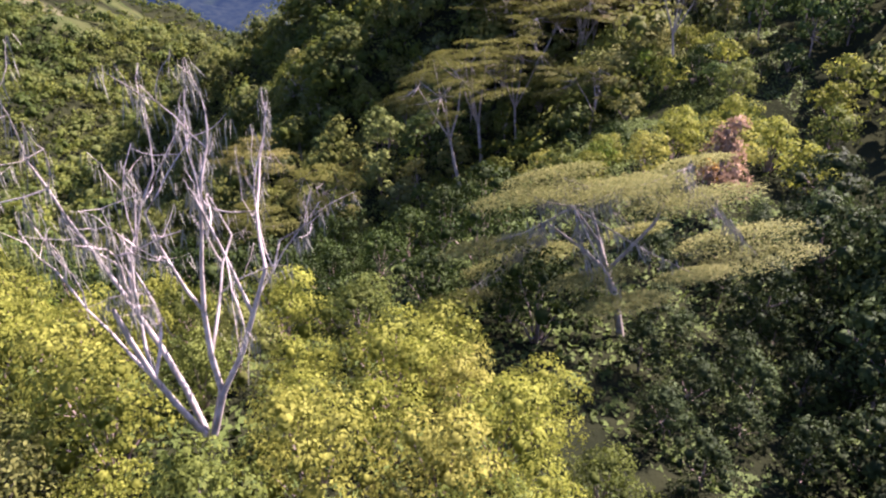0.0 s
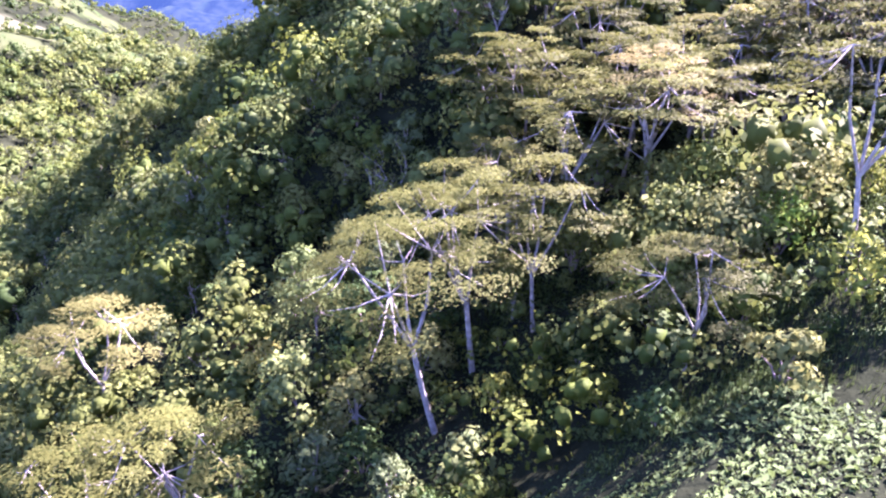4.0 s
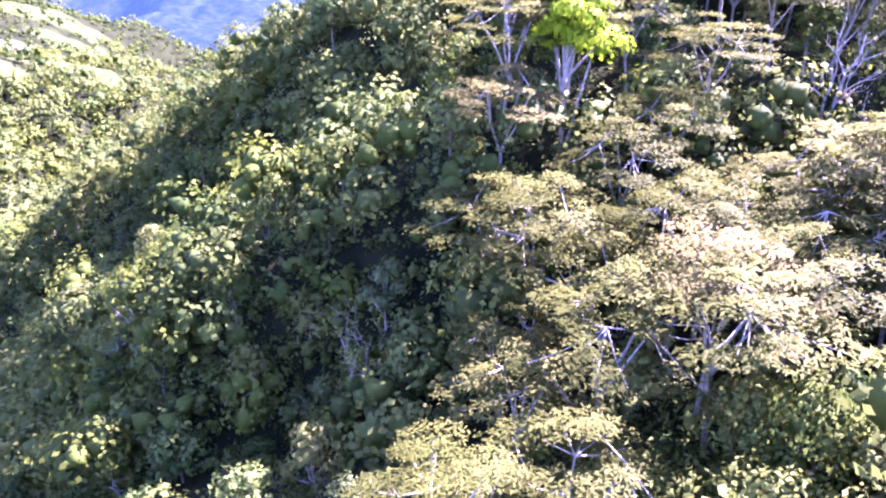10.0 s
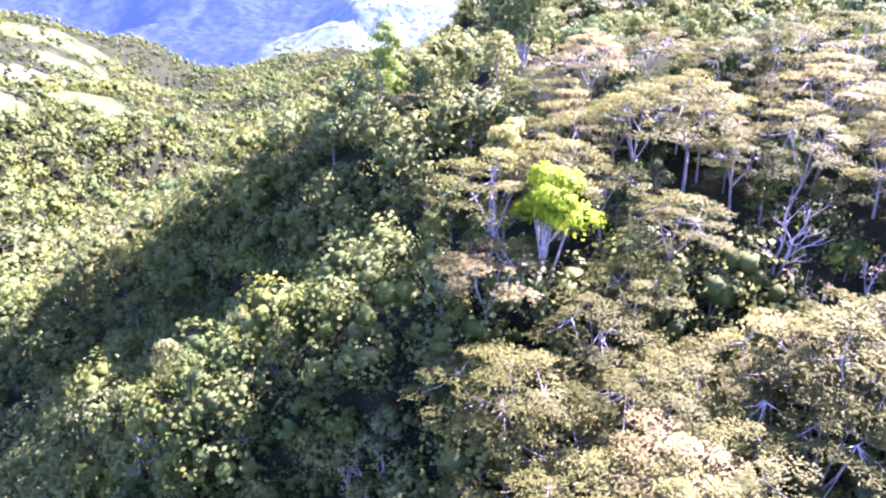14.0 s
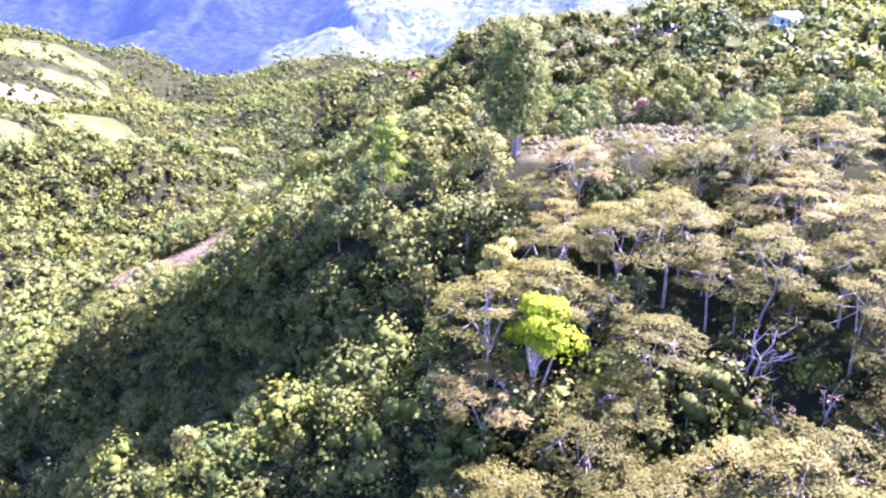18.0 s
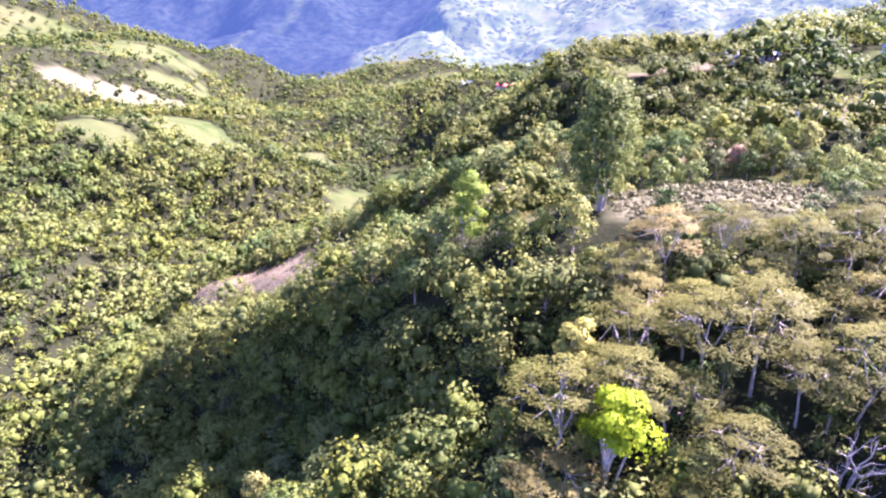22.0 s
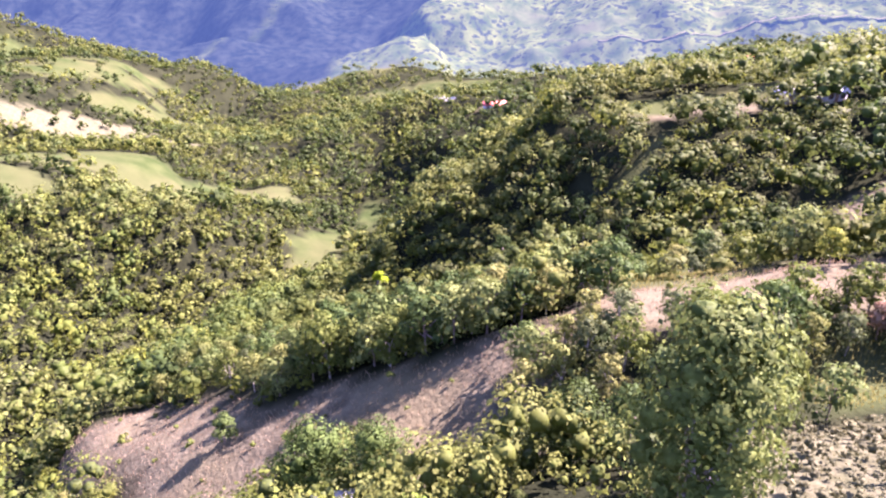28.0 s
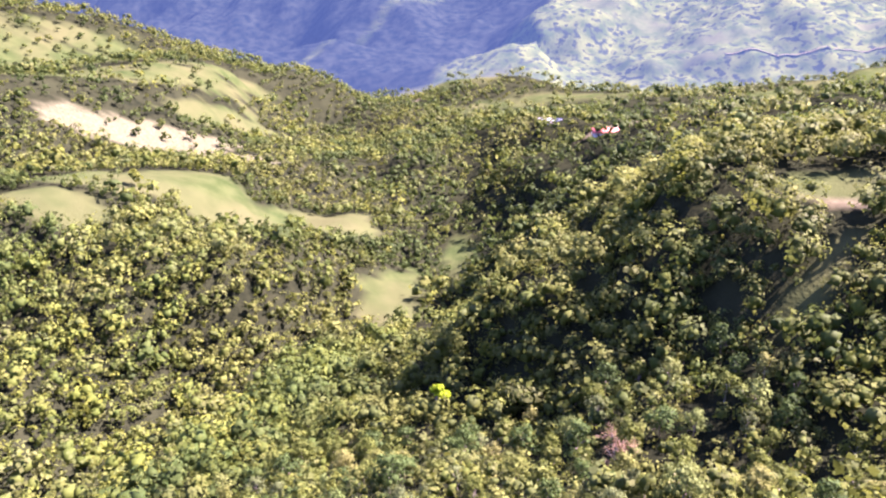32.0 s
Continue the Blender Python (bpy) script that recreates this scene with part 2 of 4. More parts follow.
def leafy(name, dark, light, dry=None, lit=0.4, spread=0.5, tones=()):
    """Foliage: leaves that differ one by one and tree by tree, lit through from behind."""
    m, t, b = matter(name, 0.7)
    b.inputs["Specular IOR Level"].default_value = 0.08
    g, o = t.nodes.new("ShaderNodeNewGeometry"), t.nodes.new("ShaderNodeObjectInfo")
    col = mixed(t, "RGBA", g.outputs["Random Per Island"], dark, light)
    col = mixed(t, "RGBA", noisy(t, 0.5, 2), col, mixed(t, "RGBA", 0.5, col, light))
    if tones:
        at = t.nodes.new("ShaderNodeAttribute")
        at.attribute_name = "tone"
        ramp = t.nodes.new("ShaderNodeValToRGB")
        ramp.color_ramp.interpolation = "LINEAR"
        while len(ramp.color_ramp.elements) < len(tones):
            ramp.color_ramp.elements.new(0.5)
        for i, c in enumerate(tones):
            ramp.color_ramp.elements[i].position, ramp.color_ramp.elements[i].color = i / (len(tones) - 1), (*c, 1)
        link(t, at.outputs["Fac"], ramp.inputs[0])
        col = mixed(t, "RGBA", 0.8, col, ramp.outputs[0])
    if dry:
        f = t.nodes.new("ShaderNodeMapRange")
        f.inputs[1].default_value, f.inputs[2].default_value = 1 - spread, 1.0
        link(t, o.outputs["Random"], f.inputs[0])
        col = mixed(t, "RGBA", f.outputs[0], col, dry)
    hs = t.nodes.new("ShaderNodeHueSaturation")
    v = t.nodes.new("ShaderNodeMapRange")
    v.inputs[3].default_value, v.inputs[4].default_value = 0.75, 1.3
    link(t, o.outputs["Random"], v.inputs[0])
    hs.inputs["Saturation"].default_value = 1.08
    link(t, v.outputs[0], hs.inputs["Value"])
    link(t, col, hs.inputs["Color"])
    link(t, hs.outputs[0], b.inputs["Base Color"])
    tr, mx = t.nodes.new("ShaderNodeBsdfTranslucent"), t.nodes.new("ShaderNodeMixShader")
    link(t, hs.outputs[0], tr.inputs["Color"])
    mx.inputs[0].default_value = lit
    link(t, b.outputs[0], mx.inputs[1])
    link(t, tr.outputs[0], mx.inputs[2])
    link(t, mx.outputs[0], t.nodes["Material Output"].inputs[0])
    return m


LEAF_LIME = leafy("lime_leaves", (0.13, 0.20, 0.010), (0.23, 0.31, 0.025), None, 0.45)
LEAF_YELLOW = leafy("yellow_green_leaves", (0.09, 0.112, 0.018), (0.195, 0.212, 0.040), (0.185, 0.178, 0.045), 0.45, 0.3)
LEAF_BLUE = leafy("grey_green_leaves", (0.038, 0.056, 0.018), (0.092, 0.112, 0.040), None, 0.35)
LEAF_RUST = leafy("rust_leaves", (0.14, 0.092, 0.05), (0.25, 0.18, 0.105), None, 0.35)
LEAF_ORANGE = leafy("orange_leaves", (0.30, 0.17, 0.02), (0.42, 0.27, 0.05), None, 0.4)
FERN = leafy("silvery_fern", (0.058, 0.064, 0.024), (0.110, 0.110, 0.050), None, 0.3)
STRAW = leafy("dry_grass", (0.16, 0.12, 0.06), (0.30, 0.235, 0.14), None, 0.3)
GRASS = leafy("meadow_grass", (0.08, 0.085, 0.02), (0.19, 0.18, 0.055), None, 0.35)
LEAF_DARK = leafy("dark_leaves", (0.024, 0.044, 0.013), (0.068, 0.104, 0.026), (0.105, 0.125, 0.035), 0.35)
LEAF_OLIVE = leafy("olive_leaves", (0.050, 0.068, 0.014), (0.106, 0.132, 0.028), (0.118, 0.122, 0.036), 0.4)
LEAF_PALE = leafy("feathery_leaves", (0.048, 0.058, 0.011), (0.098, 0.103, 0.024), (0.102, 0.092, 0.030), 0.45, 0.2)
LEAF_MOSSY = leafy("mossy_feathery_leaves", (0.075, 0.09, 0.026), (0.165, 0.17, 0.058), None, 0.45)
LEAF_SLOPE = leafy("soft_slope_leaves", (0.017, 0.030, 0.007), (0.052, 0.070, 0.017), None, 0.35)
# leaf colour darkened to paint in the deep shade beside the knoll
LEAF_SHADED = leafy("shaded_leaves", (0.012, 0.021, 0.007), (0.034, 0.050, 0.015), None, 0.2)
# green lowered until it holds the shade of the gully
LEAF_GULLY_SHADE = leafy("gully_shade_leaves", (0.008, 0.018, 0.004), (0.032, 0.049, 0.009), None, 0.2)
LEAF_MANGO = leafy("mango_leaves", (0.018, 0.034, 0.008), (0.056, 0.082, 0.018), None, 0.25)
LEAF_FRESH = leafy("fresh_green_leaves", (0.045, 0.085, 0.012), (0.14, 0.19, 0.03), None, 0.4)
LEAF_OAK = leafy("silky_oak_leaves", (0.030, 0.048, 0.011), (0.088, 0.108, 0.026), None, 0.35)
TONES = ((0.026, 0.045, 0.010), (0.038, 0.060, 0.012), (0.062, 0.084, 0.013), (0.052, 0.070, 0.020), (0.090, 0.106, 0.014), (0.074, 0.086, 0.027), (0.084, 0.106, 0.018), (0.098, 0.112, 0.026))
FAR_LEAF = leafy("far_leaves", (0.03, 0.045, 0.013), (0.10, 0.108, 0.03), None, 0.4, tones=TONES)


def bark(name, a, b):
    m, t, p = matter(name, 0.9)
    link(t, mixed(t, "RGBA", noisy(t, 3.0), a, b), p.inputs["Base Color"])
    return m


BARK_PALE = bark("pale_bark", (0.15, 0.135, 0.100), (0.27, 0.245, 0.190))
BARK_WHITE = bark("bleached_wood", (0.21, 0.185, 0.145), (0.37, 0.335, 0.275))
MOSS = bark("grey_moss", (0.12, 0.122, 0.085), (0.21, 0.21, 0.155))
BARK_BROWN = bark("brown_bark", (0.12, 0.09, 0.07), (0.22, 0.18, 0.14))


def ground_matter(name="ground", haze=None):
    m, t, p = matter(name, 0.95)
    p.inputs["Specular IOR Level"].default_value = 0.0
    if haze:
        # shade on the mountain's face is painted as near-black woods
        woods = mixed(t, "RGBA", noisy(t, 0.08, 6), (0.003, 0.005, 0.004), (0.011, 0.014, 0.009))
        # its sunlit side is painted as lighter scrub
        sunlit_scrub = mixed(t, "RGBA", noisy(t, 0.06, 6), (0.022, 0.034, 0.009), (0.066, 0.078, 0.018))
        sunlit_scrub = mixed(t, "RGBA", noisy(t, 0.12, 3, 0.5, 0.6), sunlit_scrub, (0.014, 0.019, 0.010))
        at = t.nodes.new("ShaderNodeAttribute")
        at.attribute_name = "sunlit_scrub"
        woods = mixed(t, "RGBA", at.outputs["Fac"], woods, sunlit_scrub)
    else:
        # soil under the trees, with their shade put into its near-black colour
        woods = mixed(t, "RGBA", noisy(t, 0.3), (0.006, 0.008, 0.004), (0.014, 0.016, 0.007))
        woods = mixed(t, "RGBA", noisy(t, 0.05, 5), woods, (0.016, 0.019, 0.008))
    dry = mixed(t, "RGBA", noisy(t, 0.5, 6), (0.054, 0.048, 0.026), (0.088, 0.080, 0.043))
    dry = mixed(t, "RGBA", noisy(t, 0.07, 3, 0.5, 0.7), dry, (0.078, 0.070, 0.034))
    green = mixed(t, "RGBA", noisy(t, 0.15, 6), (0.020, 0.032, 0.008), (0.035, 0.047, 0.013))
    green = mixed(t, "RGBA", noisy(t, 0.03, 3), green, (0.045, 0.050, 0.017))
    pale = mixed(t, "RGBA", noisy(t, 0.8, 6), (0.045, 0.048, 0.021), (0.080, 0.080, 0.040))
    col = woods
    for key, c in (("dry", dry), ("green", green), ("pale", pale)):
        at = t.nodes.new("ShaderNodeAttribute")
        at.attribute_name = key
        col = mixed(t, "RGBA", at.outputs["Fac"], col, c)
    link(t, col, p.inputs["Base Color"])
    bump = t.nodes.new("ShaderNodeBump")
    bump.inputs["Strength"].default_value, bump.inputs["Distance"].default_value = 0.5, 0.3
    link(t, noisy(t, 1.5, 6, 0.2, 0.8), bump.inputs["Height"])
    link(t, bump.outputs[0], p.inputs["Normal"])
    # blue haze imitated by a faint glow of the mountain's own surface
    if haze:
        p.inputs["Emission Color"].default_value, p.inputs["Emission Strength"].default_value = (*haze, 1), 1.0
    return m


def steps(a, b, step, low, high):
    """Even steps from a to b, then ever wider ones out to low and high."""
    mid = list(np.arange(a, b + step / 2, step))
    left, d = [a], step
    while left[-1] > low:
        d *= 1.13
        left.append(left[-1] - d)
    right, d = [mid[-1]], step
    while right[-1] < high:
        d *= 1.13
        right.append(right[-1] + d)
    return np.array(left[:0:-1] + mid + right[1:])


def sheet(name, xs, ys, material, rise=None):
    gx, gy = np.meshgrid(xs, ys)
    gz = land(gx.ravel(), gy.ravel())
    if rise is not None:
        gz = gz + rise(gx.ravel(), gy.ravel())
    co = np.stack([gx.ravel(), gy.ravel(), gz], 1)
    n = len(xs)
    i = (np.arange(len(ys) - 1)[:, None] * n + np.arange(n - 1)[None]).ravel()
    quads = np.stack([i, i + 1, i + n + 1, i + n], 1)
    ob = solid(name, co, quads, material)
    for key in ("dry", "green", "pale"):
        at = ob.data.attributes.new(key, "FLOAT", "POINT")
        at.data.foreach_set("value", openness(gx.ravel(), gy.ravel(), (key,)))
    ob.data.shade_smooth()
    return ob


def mesh_of(name, co, quads, material):
    """A mesh of quads, or of triangles, from arrays."""
    me = bpy.data.meshes.new(name)
    co, quads = np.asarray(co, np.float32), np.asarray(quads, np.int32)
    k = quads.shape[1]
    me.vertices.add(len(co))
    me.vertices.foreach_set("co", co.ravel())
    me.loops.add(quads.size)
    me.loops.foreach_set("vertex_index", quads.ravel())
    me.polygons.add(len(quads))
    me.polygons.foreach_set("loop_start", np.arange(0, quads.size, k, dtype=np.int32))
    me.update(calc_edges=True)
    me.materials.append(material)
    return me


def solid(name, co, quads, material, parent=None, label=""):
    ob = new(name, mesh_of(name, co, quads, material))
    ob.parent = parent
    return tagged(ob, label)


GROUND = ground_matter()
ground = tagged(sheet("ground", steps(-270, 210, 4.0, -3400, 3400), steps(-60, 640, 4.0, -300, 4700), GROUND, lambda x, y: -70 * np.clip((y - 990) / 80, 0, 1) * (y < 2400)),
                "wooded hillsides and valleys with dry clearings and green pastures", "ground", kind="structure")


def shade_edge(x, y):
    """How far a place lies to the east of the face that is coloured as shaded."""
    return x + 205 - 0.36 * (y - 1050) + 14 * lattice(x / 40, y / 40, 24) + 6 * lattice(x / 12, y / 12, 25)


def mountain_rise(x, y):
    """The distant mountain lies over the sheet of the ground, roughened by its woods."""
    rough = 5 * np.abs(lattice(x / 13, y / 13, 21)) + 7 * lattice(x / 34, y / 34, 22) * np.clip(1.4 * lattice(x / 150, y / 150, 23) + 0.6, 0.1, 1)
    fold = 34 * (0.5 - np.abs(lattice((x - 0.45 * y) / 120, y / 900, 26))) * np.clip((y - 1040) / 150, 0, 1)
    return -8 + 14 * np.clip((y - 985) / 60, 0, 1) + (rough + fold) * np.clip((y - 985) / 60, 0, 1)


far_x, far_y = np.arange(-1250, 760, 8.0), np.arange(975, 2250, 9.0)
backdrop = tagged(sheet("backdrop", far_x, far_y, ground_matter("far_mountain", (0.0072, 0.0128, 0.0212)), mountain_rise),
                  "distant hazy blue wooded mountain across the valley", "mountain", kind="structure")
at = backdrop.data.attributes.new("sunlit_scrub", "FLOAT", "POINT")
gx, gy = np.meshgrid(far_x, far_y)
# sunlight on a second crest, painted as a lighter strip
lit_streak = np.clip(1 - np.abs(gx + 420 - 0.25 * (gy - 1100)) / 16, 0, 1) * 0.5
at.data.foreach_set("value", np.maximum(np.clip(shade_edge(gx.ravel(), gy.ravel()) / 30, 0, 1), lit_streak.ravel()))


# ---- how plants are made ----
def tube(path, radii, sides=6):
    """A tapering tube along a path."""
    path = [Vector(p) for p in path]
    co, quads = [], []
    for i, p in enumerate(path):
        way = (path[min(i + 1, len(path) - 1)] - path[max(i - 1, 0)]).normalized()
        side = way.orthogonal().normalized()
        other = way.cross(side)
        for k in range(sides):
            a = 2 * math.pi * k / sides
            co.append(p + radii[i] * (math.cos(a) * side + math.sin(a) * other))
        if i:
            for k in range(sides):
                j = (i - 1) * sides
                quads.append((j + k, j + (k + 1) % sides, j + sides + (k + 1) % sides, j + sides + k))
    return np.array(co), np.array(quads)


def joined(pieces):
    co, quads, n = [], [], 0
    for c, q in pieces:
        co.append(c)
        quads.append(q + n)
        n += len(c)
    return np.concatenate(co), np.concatenate(quads)


def leaves(at, out, size, rng, wide=0.55, flat=0.0, loose=0.45):
    """Kite-shaped leaf sprays at the places given, turned outwards."""
    n = len(at)
    up = out * 0.8 + rng.normal(size=(n, 3)) * loose + np.array([0, 0, flat])
    up /= np.linalg.norm(up, axis=1, keepdims=True) + 1e-9
    t = np.cross(up, rng.normal(size=(n, 3)))
    t /= np.linalg.norm(t, axis=1, keepdims=True) + 1e-9
    b = np.cross(up, t)
    s = size * rng.uniform(0.6, 1.4, (n, 1))
    bend = up * s * 0.12
    co = np.stack([at - t * s / 2 - bend, at - b * s * wide / 2, at + t * s / 2 - bend, at + b * s * wide / 2], 1).reshape(-1, 3)
    return co, np.arange(4 * n).reshape(n, 4)


def strips(at, length, width, rng, way=(0, 0, -1)):
    """Narrow hanging or standing blades."""
    n = len(at)
    s = length * rng.uniform(0.5, 1.5, (n, 1))
    a = rng.uniform(0, 6.283, n)
    side = np.stack([np.cos(a), np.sin(a), np.zeros(n)], 1) * width
    tip = at + np.array(way) * s + rng.normal(size=(n, 3)) * s * 0.18
    mid = at * 0.55 + tip * 0.45
    return np.stack([at, mid + side, tip, mid - side], 1).reshape(-1, 3), np.arange(4 * n).reshape(n, 4)


def balls(at, radius, rng, squash=0.85):
    """Lumpy eight-sided cores that keep a crown from being seen through."""
    n = len(at)
    ring = [(math.cos(k * math.pi / 3), math.sin(k * math.pi / 3), 0) for k in range(6)]
    base = np.array([(0, 0, 1)] + [(x * 0.75, y * 0.75, 0.6) for x, y, _ in ring] + [(x * 0.8, y * 0.8, -0.5) for x, y, _ in ring] + [(0, 0, -0.9)])
    r = np.asarray(radius).reshape(n, 1, 1) * rng.uniform(0.55, 1.2, (n, 14, 1))
    co = np.asarray(at).reshape(n, 1, 3) + base[None] * r * np.array([1, 1, squash])
    q = [(1 + k, 7 + k, 7 + (k + 1) % 6, 1 + (k + 1) % 6) for k in range(6)]
    q += [(0, 1 + k, 1 + (k + 1) % 6, 1 + (k + 2) % 6) for k in (0, 2, 4)] + [(13, 7 + (k + 2) % 6, 7 + (k + 1) % 6, 7 + k) for k in (0, 2, 4)]
    quads = (np.arange(n) * 14)[:, None, None] + np.array(q)[None]
    return co.reshape(-1, 3), quads.reshape(-1, 4)


def lobes(rng, count, wide, tall, base):
    """Centres and radii of the lumps that make a rounded crown."""
    out = []
    for i in range(count):
        a, r, h = 2.4 * i + rng.uniform(-0.5, 0.5), math.sqrt(rng.uniform(0.05, 1)) * wide * 0.72, (i + rng.uniform(0, 1)) / count
        k = 1 - 0.6 * h * h
        out.append((r * math.cos(a) * k, r * math.sin(a) * k, base + h * tall, rng.uniform(0.34, 0.52) * wide * (1 - 0.25 * h)))
    return out


def on_lobes(rng, lumps, count):
    lumps = np.array(lumps)
    i = rng.integers(0, len(lumps), count)
    d = rng.normal(size=(count, 3))
    d[:, 2] = np.abs(d[:, 2]) * 0.9 - 0.45 * rng.random(count)
    d /= np.linalg.norm(d, axis=1, keepdims=True)
    r = lumps[i, 3:4] * rng.uniform(0.7, 1.18, (count, 1))
    return lumps[i, :3] + d * r * np.array([1, 1, 0.85]), d


def crown(name, at, out, size, rng, cores, radii, material, parent=None, wide=0.6, flat=0.0, loose=0.4, label=""):
    """Leaf sprays round dark cores, shaded by the swell of the crown and not leaf by leaf."""
    sprays = leaves(at, out, size, rng, wide, flat, loose)
    soft = out / (np.linalg.norm(out, axis=1, keepdims=True) + 1e-9) + rng.normal(size=out.shape) * 0.13
    pieces, normals = [sprays], [np.repeat(soft, 4, axis=0)]
    if len(cores):
        core = balls(cores, radii, rng)
        pieces.append(core)
        normals.append(core[0] - np.repeat(np.asarray(cores), 14, axis=0))
    ob = solid(name, *joined(pieces), material, parent, label)
    n = np.concatenate(normals)
    n /= np.linalg.norm(n, axis=1, keepdims=True) + 1e-9
    ob.data.shade_smooth()
    ob.data.normals_split_custom_set_from_vertices(n.tolist())
    return ob


def thing(name, label, category, group=""):
    return tagged(new(name), label, category, group)


def broad_tree(seed, tall, wide, count, size, leaf, wood, name, label, low=0.25, lumps=9, stems=1):
    rng = np.random.default_rng(seed)
    root = thing(name, label, "tree", "trees on the hillside")
    lump = lobes(rng, lumps, wide, tall * (0.85 - low), tall * low)
    at, out = on_lobes(rng, lump, count)
    arr = np.array(lump)
    crown("crown", at, out + 0.35 * (at - arr[:, :3].mean(0)) / wide, size, rng, arr[:, :3], arr[:, 3] * 0.45, leaf, root)
    pieces, girth = [], tall * (0.010 if stems > 1 else 0.018)
    for k in range(stems):
        a = 6.283 * k / stems
        top = Vector((rng.uniform(-0.3, 0.3) + (stems > 1) * 0.4 * wide * math.cos(a), rng.uniform(-0.3, 0.3) + (stems > 1) * 0.4 * wide * math.sin(a), tall * 0.55))
        foot = Vector((0.10 * math.cos(a), 0.10 * math.sin(a), -0.8)) * (stems > 1) + Vector((0, 0, -0.8)) * (stems == 1)
        pieces.append(tube([foot, top * 0.5 + Vector((rng.uniform(-0.15, 0.15), rng.uniform(-0.15, 0.15), 0)), top], [girth, girth * 0.75, girth * 0.5]))
    for x, y, z, r in lump[:8]:
        pieces.append(tube([top * rng.uniform(0.4, 0.9), Vector((x * 0.6, y * 0.6, z - 0.2 * r)), Vector((x, y, z + 0.3 * r))], [tall * 0.010, tall * 0.007, tall * 0.003], 5))
    solid("trunk", *joined(pieces), wood, root)
    return root


def umbrella_tree(seed, tall, wide, pads, count, leaf=None, label="flat-topped albizia with feathery yellow-green foliage and forked pale trunk", moss=0, size=0.5, ragged=0.16):
    """A tree with a bare forked trunk and flat tiers of feathery leaves."""
    rng = np.random.default_rng(seed)
    root = thing("albizia_tree", label, "tree", "flat-topped trees on the slope")
    fork = Vector((rng.uniform(-0.6, 0.6), rng.uniform(-0.6, 0.6), tall * rng.uniform(0.28, 0.42)))
    pieces = [tube([(0, 0, -0.8), fork * 0.5 + Vector((rng.uniform(-0.2, 0.2), 0, 0)), fork], [tall * 0.015, tall * 0.012, tall * 0.010])]
    limbs, spots, hung = [], [], []
    arms = 4
    for i in range(arms):
        a = 6.283 * (i + rng.uniform(-0.3, 0.3)) / arms
        r = wide * rng.uniform(0.25, 0.45)
        end = Vector((r * math.cos(a), r * math.sin(a), tall * rng.uniform(0.66, 0.82)))
        mid = fork.lerp(end, 0.5) + Vector((rng.uniform(-0.3, 0.3), rng.uniform(-0.3, 0.3), -0.02 * tall))
        pieces.append(tube([fork * 0.97, mid, end], [tall * 0.0085, tall * 0.0065, tall * 0.004], 6))
        limbs.append(end)
    for i in range(pads):
        a = 2.4 * i + rng.uniform(-0.3, 0.3)
        r = wide * math.sqrt((i + 0.4) / pads) * rng.uniform(0.85, 1.1)
        z = tall * (1.0 - 0.30 * (r / wide) ** 1.7) - rng.uniform(0, ragged) * tall
        c = Vector((r * math.cos(a), r * math.sin(a), z))
        arm = min(limbs, key=lambda e: (e - c).length)
        mid = arm.lerp(c, 0.55) + Vector((0, 0, -0.05 * r))
        pieces.append(tube([arm, mid, c], [tall * 0.004, tall * 0.0025, tall * 0.001], 4))
        spots.append((c, wide * rng.uniform(0.13, 0.27)))
        hung += [arm.lerp(c, k) for k in rng.uniform(0.1, 0.9, moss)]
    solid("trunk", *joined(pieces), BARK_PALE, root)
    at_all = []
    for c, r in spots:
        n = int(count / pads)
        a, k = rng.uniform(0, 6.283, n), np.sqrt(rng.random(n)) * r * rng.uniform(0.8, 1.2, n)
        at_all.append(np.stack([c.x + k * np.cos(a) * 1.4, c.y + k * np.sin(a), c.z + 0.05 * r + rng.normal(size=n) * 0.07 * r - 0.16 * k * k / r], 1))
    at = np.concatenate(at_all)
    out = np.stack([at[:, 0] / wide * 0.4, at[:, 1] / wide * 0.4, np.full(len(at), 0.7)], 1)
    crown("crown", at, out, size, rng, (), (), leaf or LEAF_PALE, root, 0.34, 0.5 if moss else 1.1, 0.8 if moss else 0.5)
    if moss:
        solid("hanging_moss", *strips(np.array([tuple(p) for p in hung]) + rng.normal(size=(len(hung), 3)) * 0.1, 0.7, 0.016, rng), MOSS, root, "grey hanging moss")["kind"] = "stuff"
    return root


def boughs(rng, start, way, length, thick, depth, pieces, tips, spread=0.6):
    """Crooked bare branches, each splitting into thinner ones."""
    pts, p, d = [Vector(start)], Vector(start), Vector(way).normalized()
    for _ in range(4):
        d = (d + Vector(rng.normal(size=3)) * 0.16 + Vector((0, 0, 0.06))).normalized()
        p = p + d * length / 4
        pts.append(p.copy())
    pieces.append(tube(pts, [thick * k for k in (1, 0.88, 0.76, 0.66, 0.5)], 6 if depth > 2 else 4))
    tips += pts[1:]
    if depth > 1:
        for k in range(3 if depth > 2 else 2):
            at = pts[int(rng.integers(2, 5))]
            side = (d + Vector(rng.normal(size=3)) * spread + Vector((0, 0, 0.15))).normalized()
            boughs(rng, at, side, length * rng.uniform(0.45, 0.7), thick * 0.5, depth - 1, pieces, tips, spread)


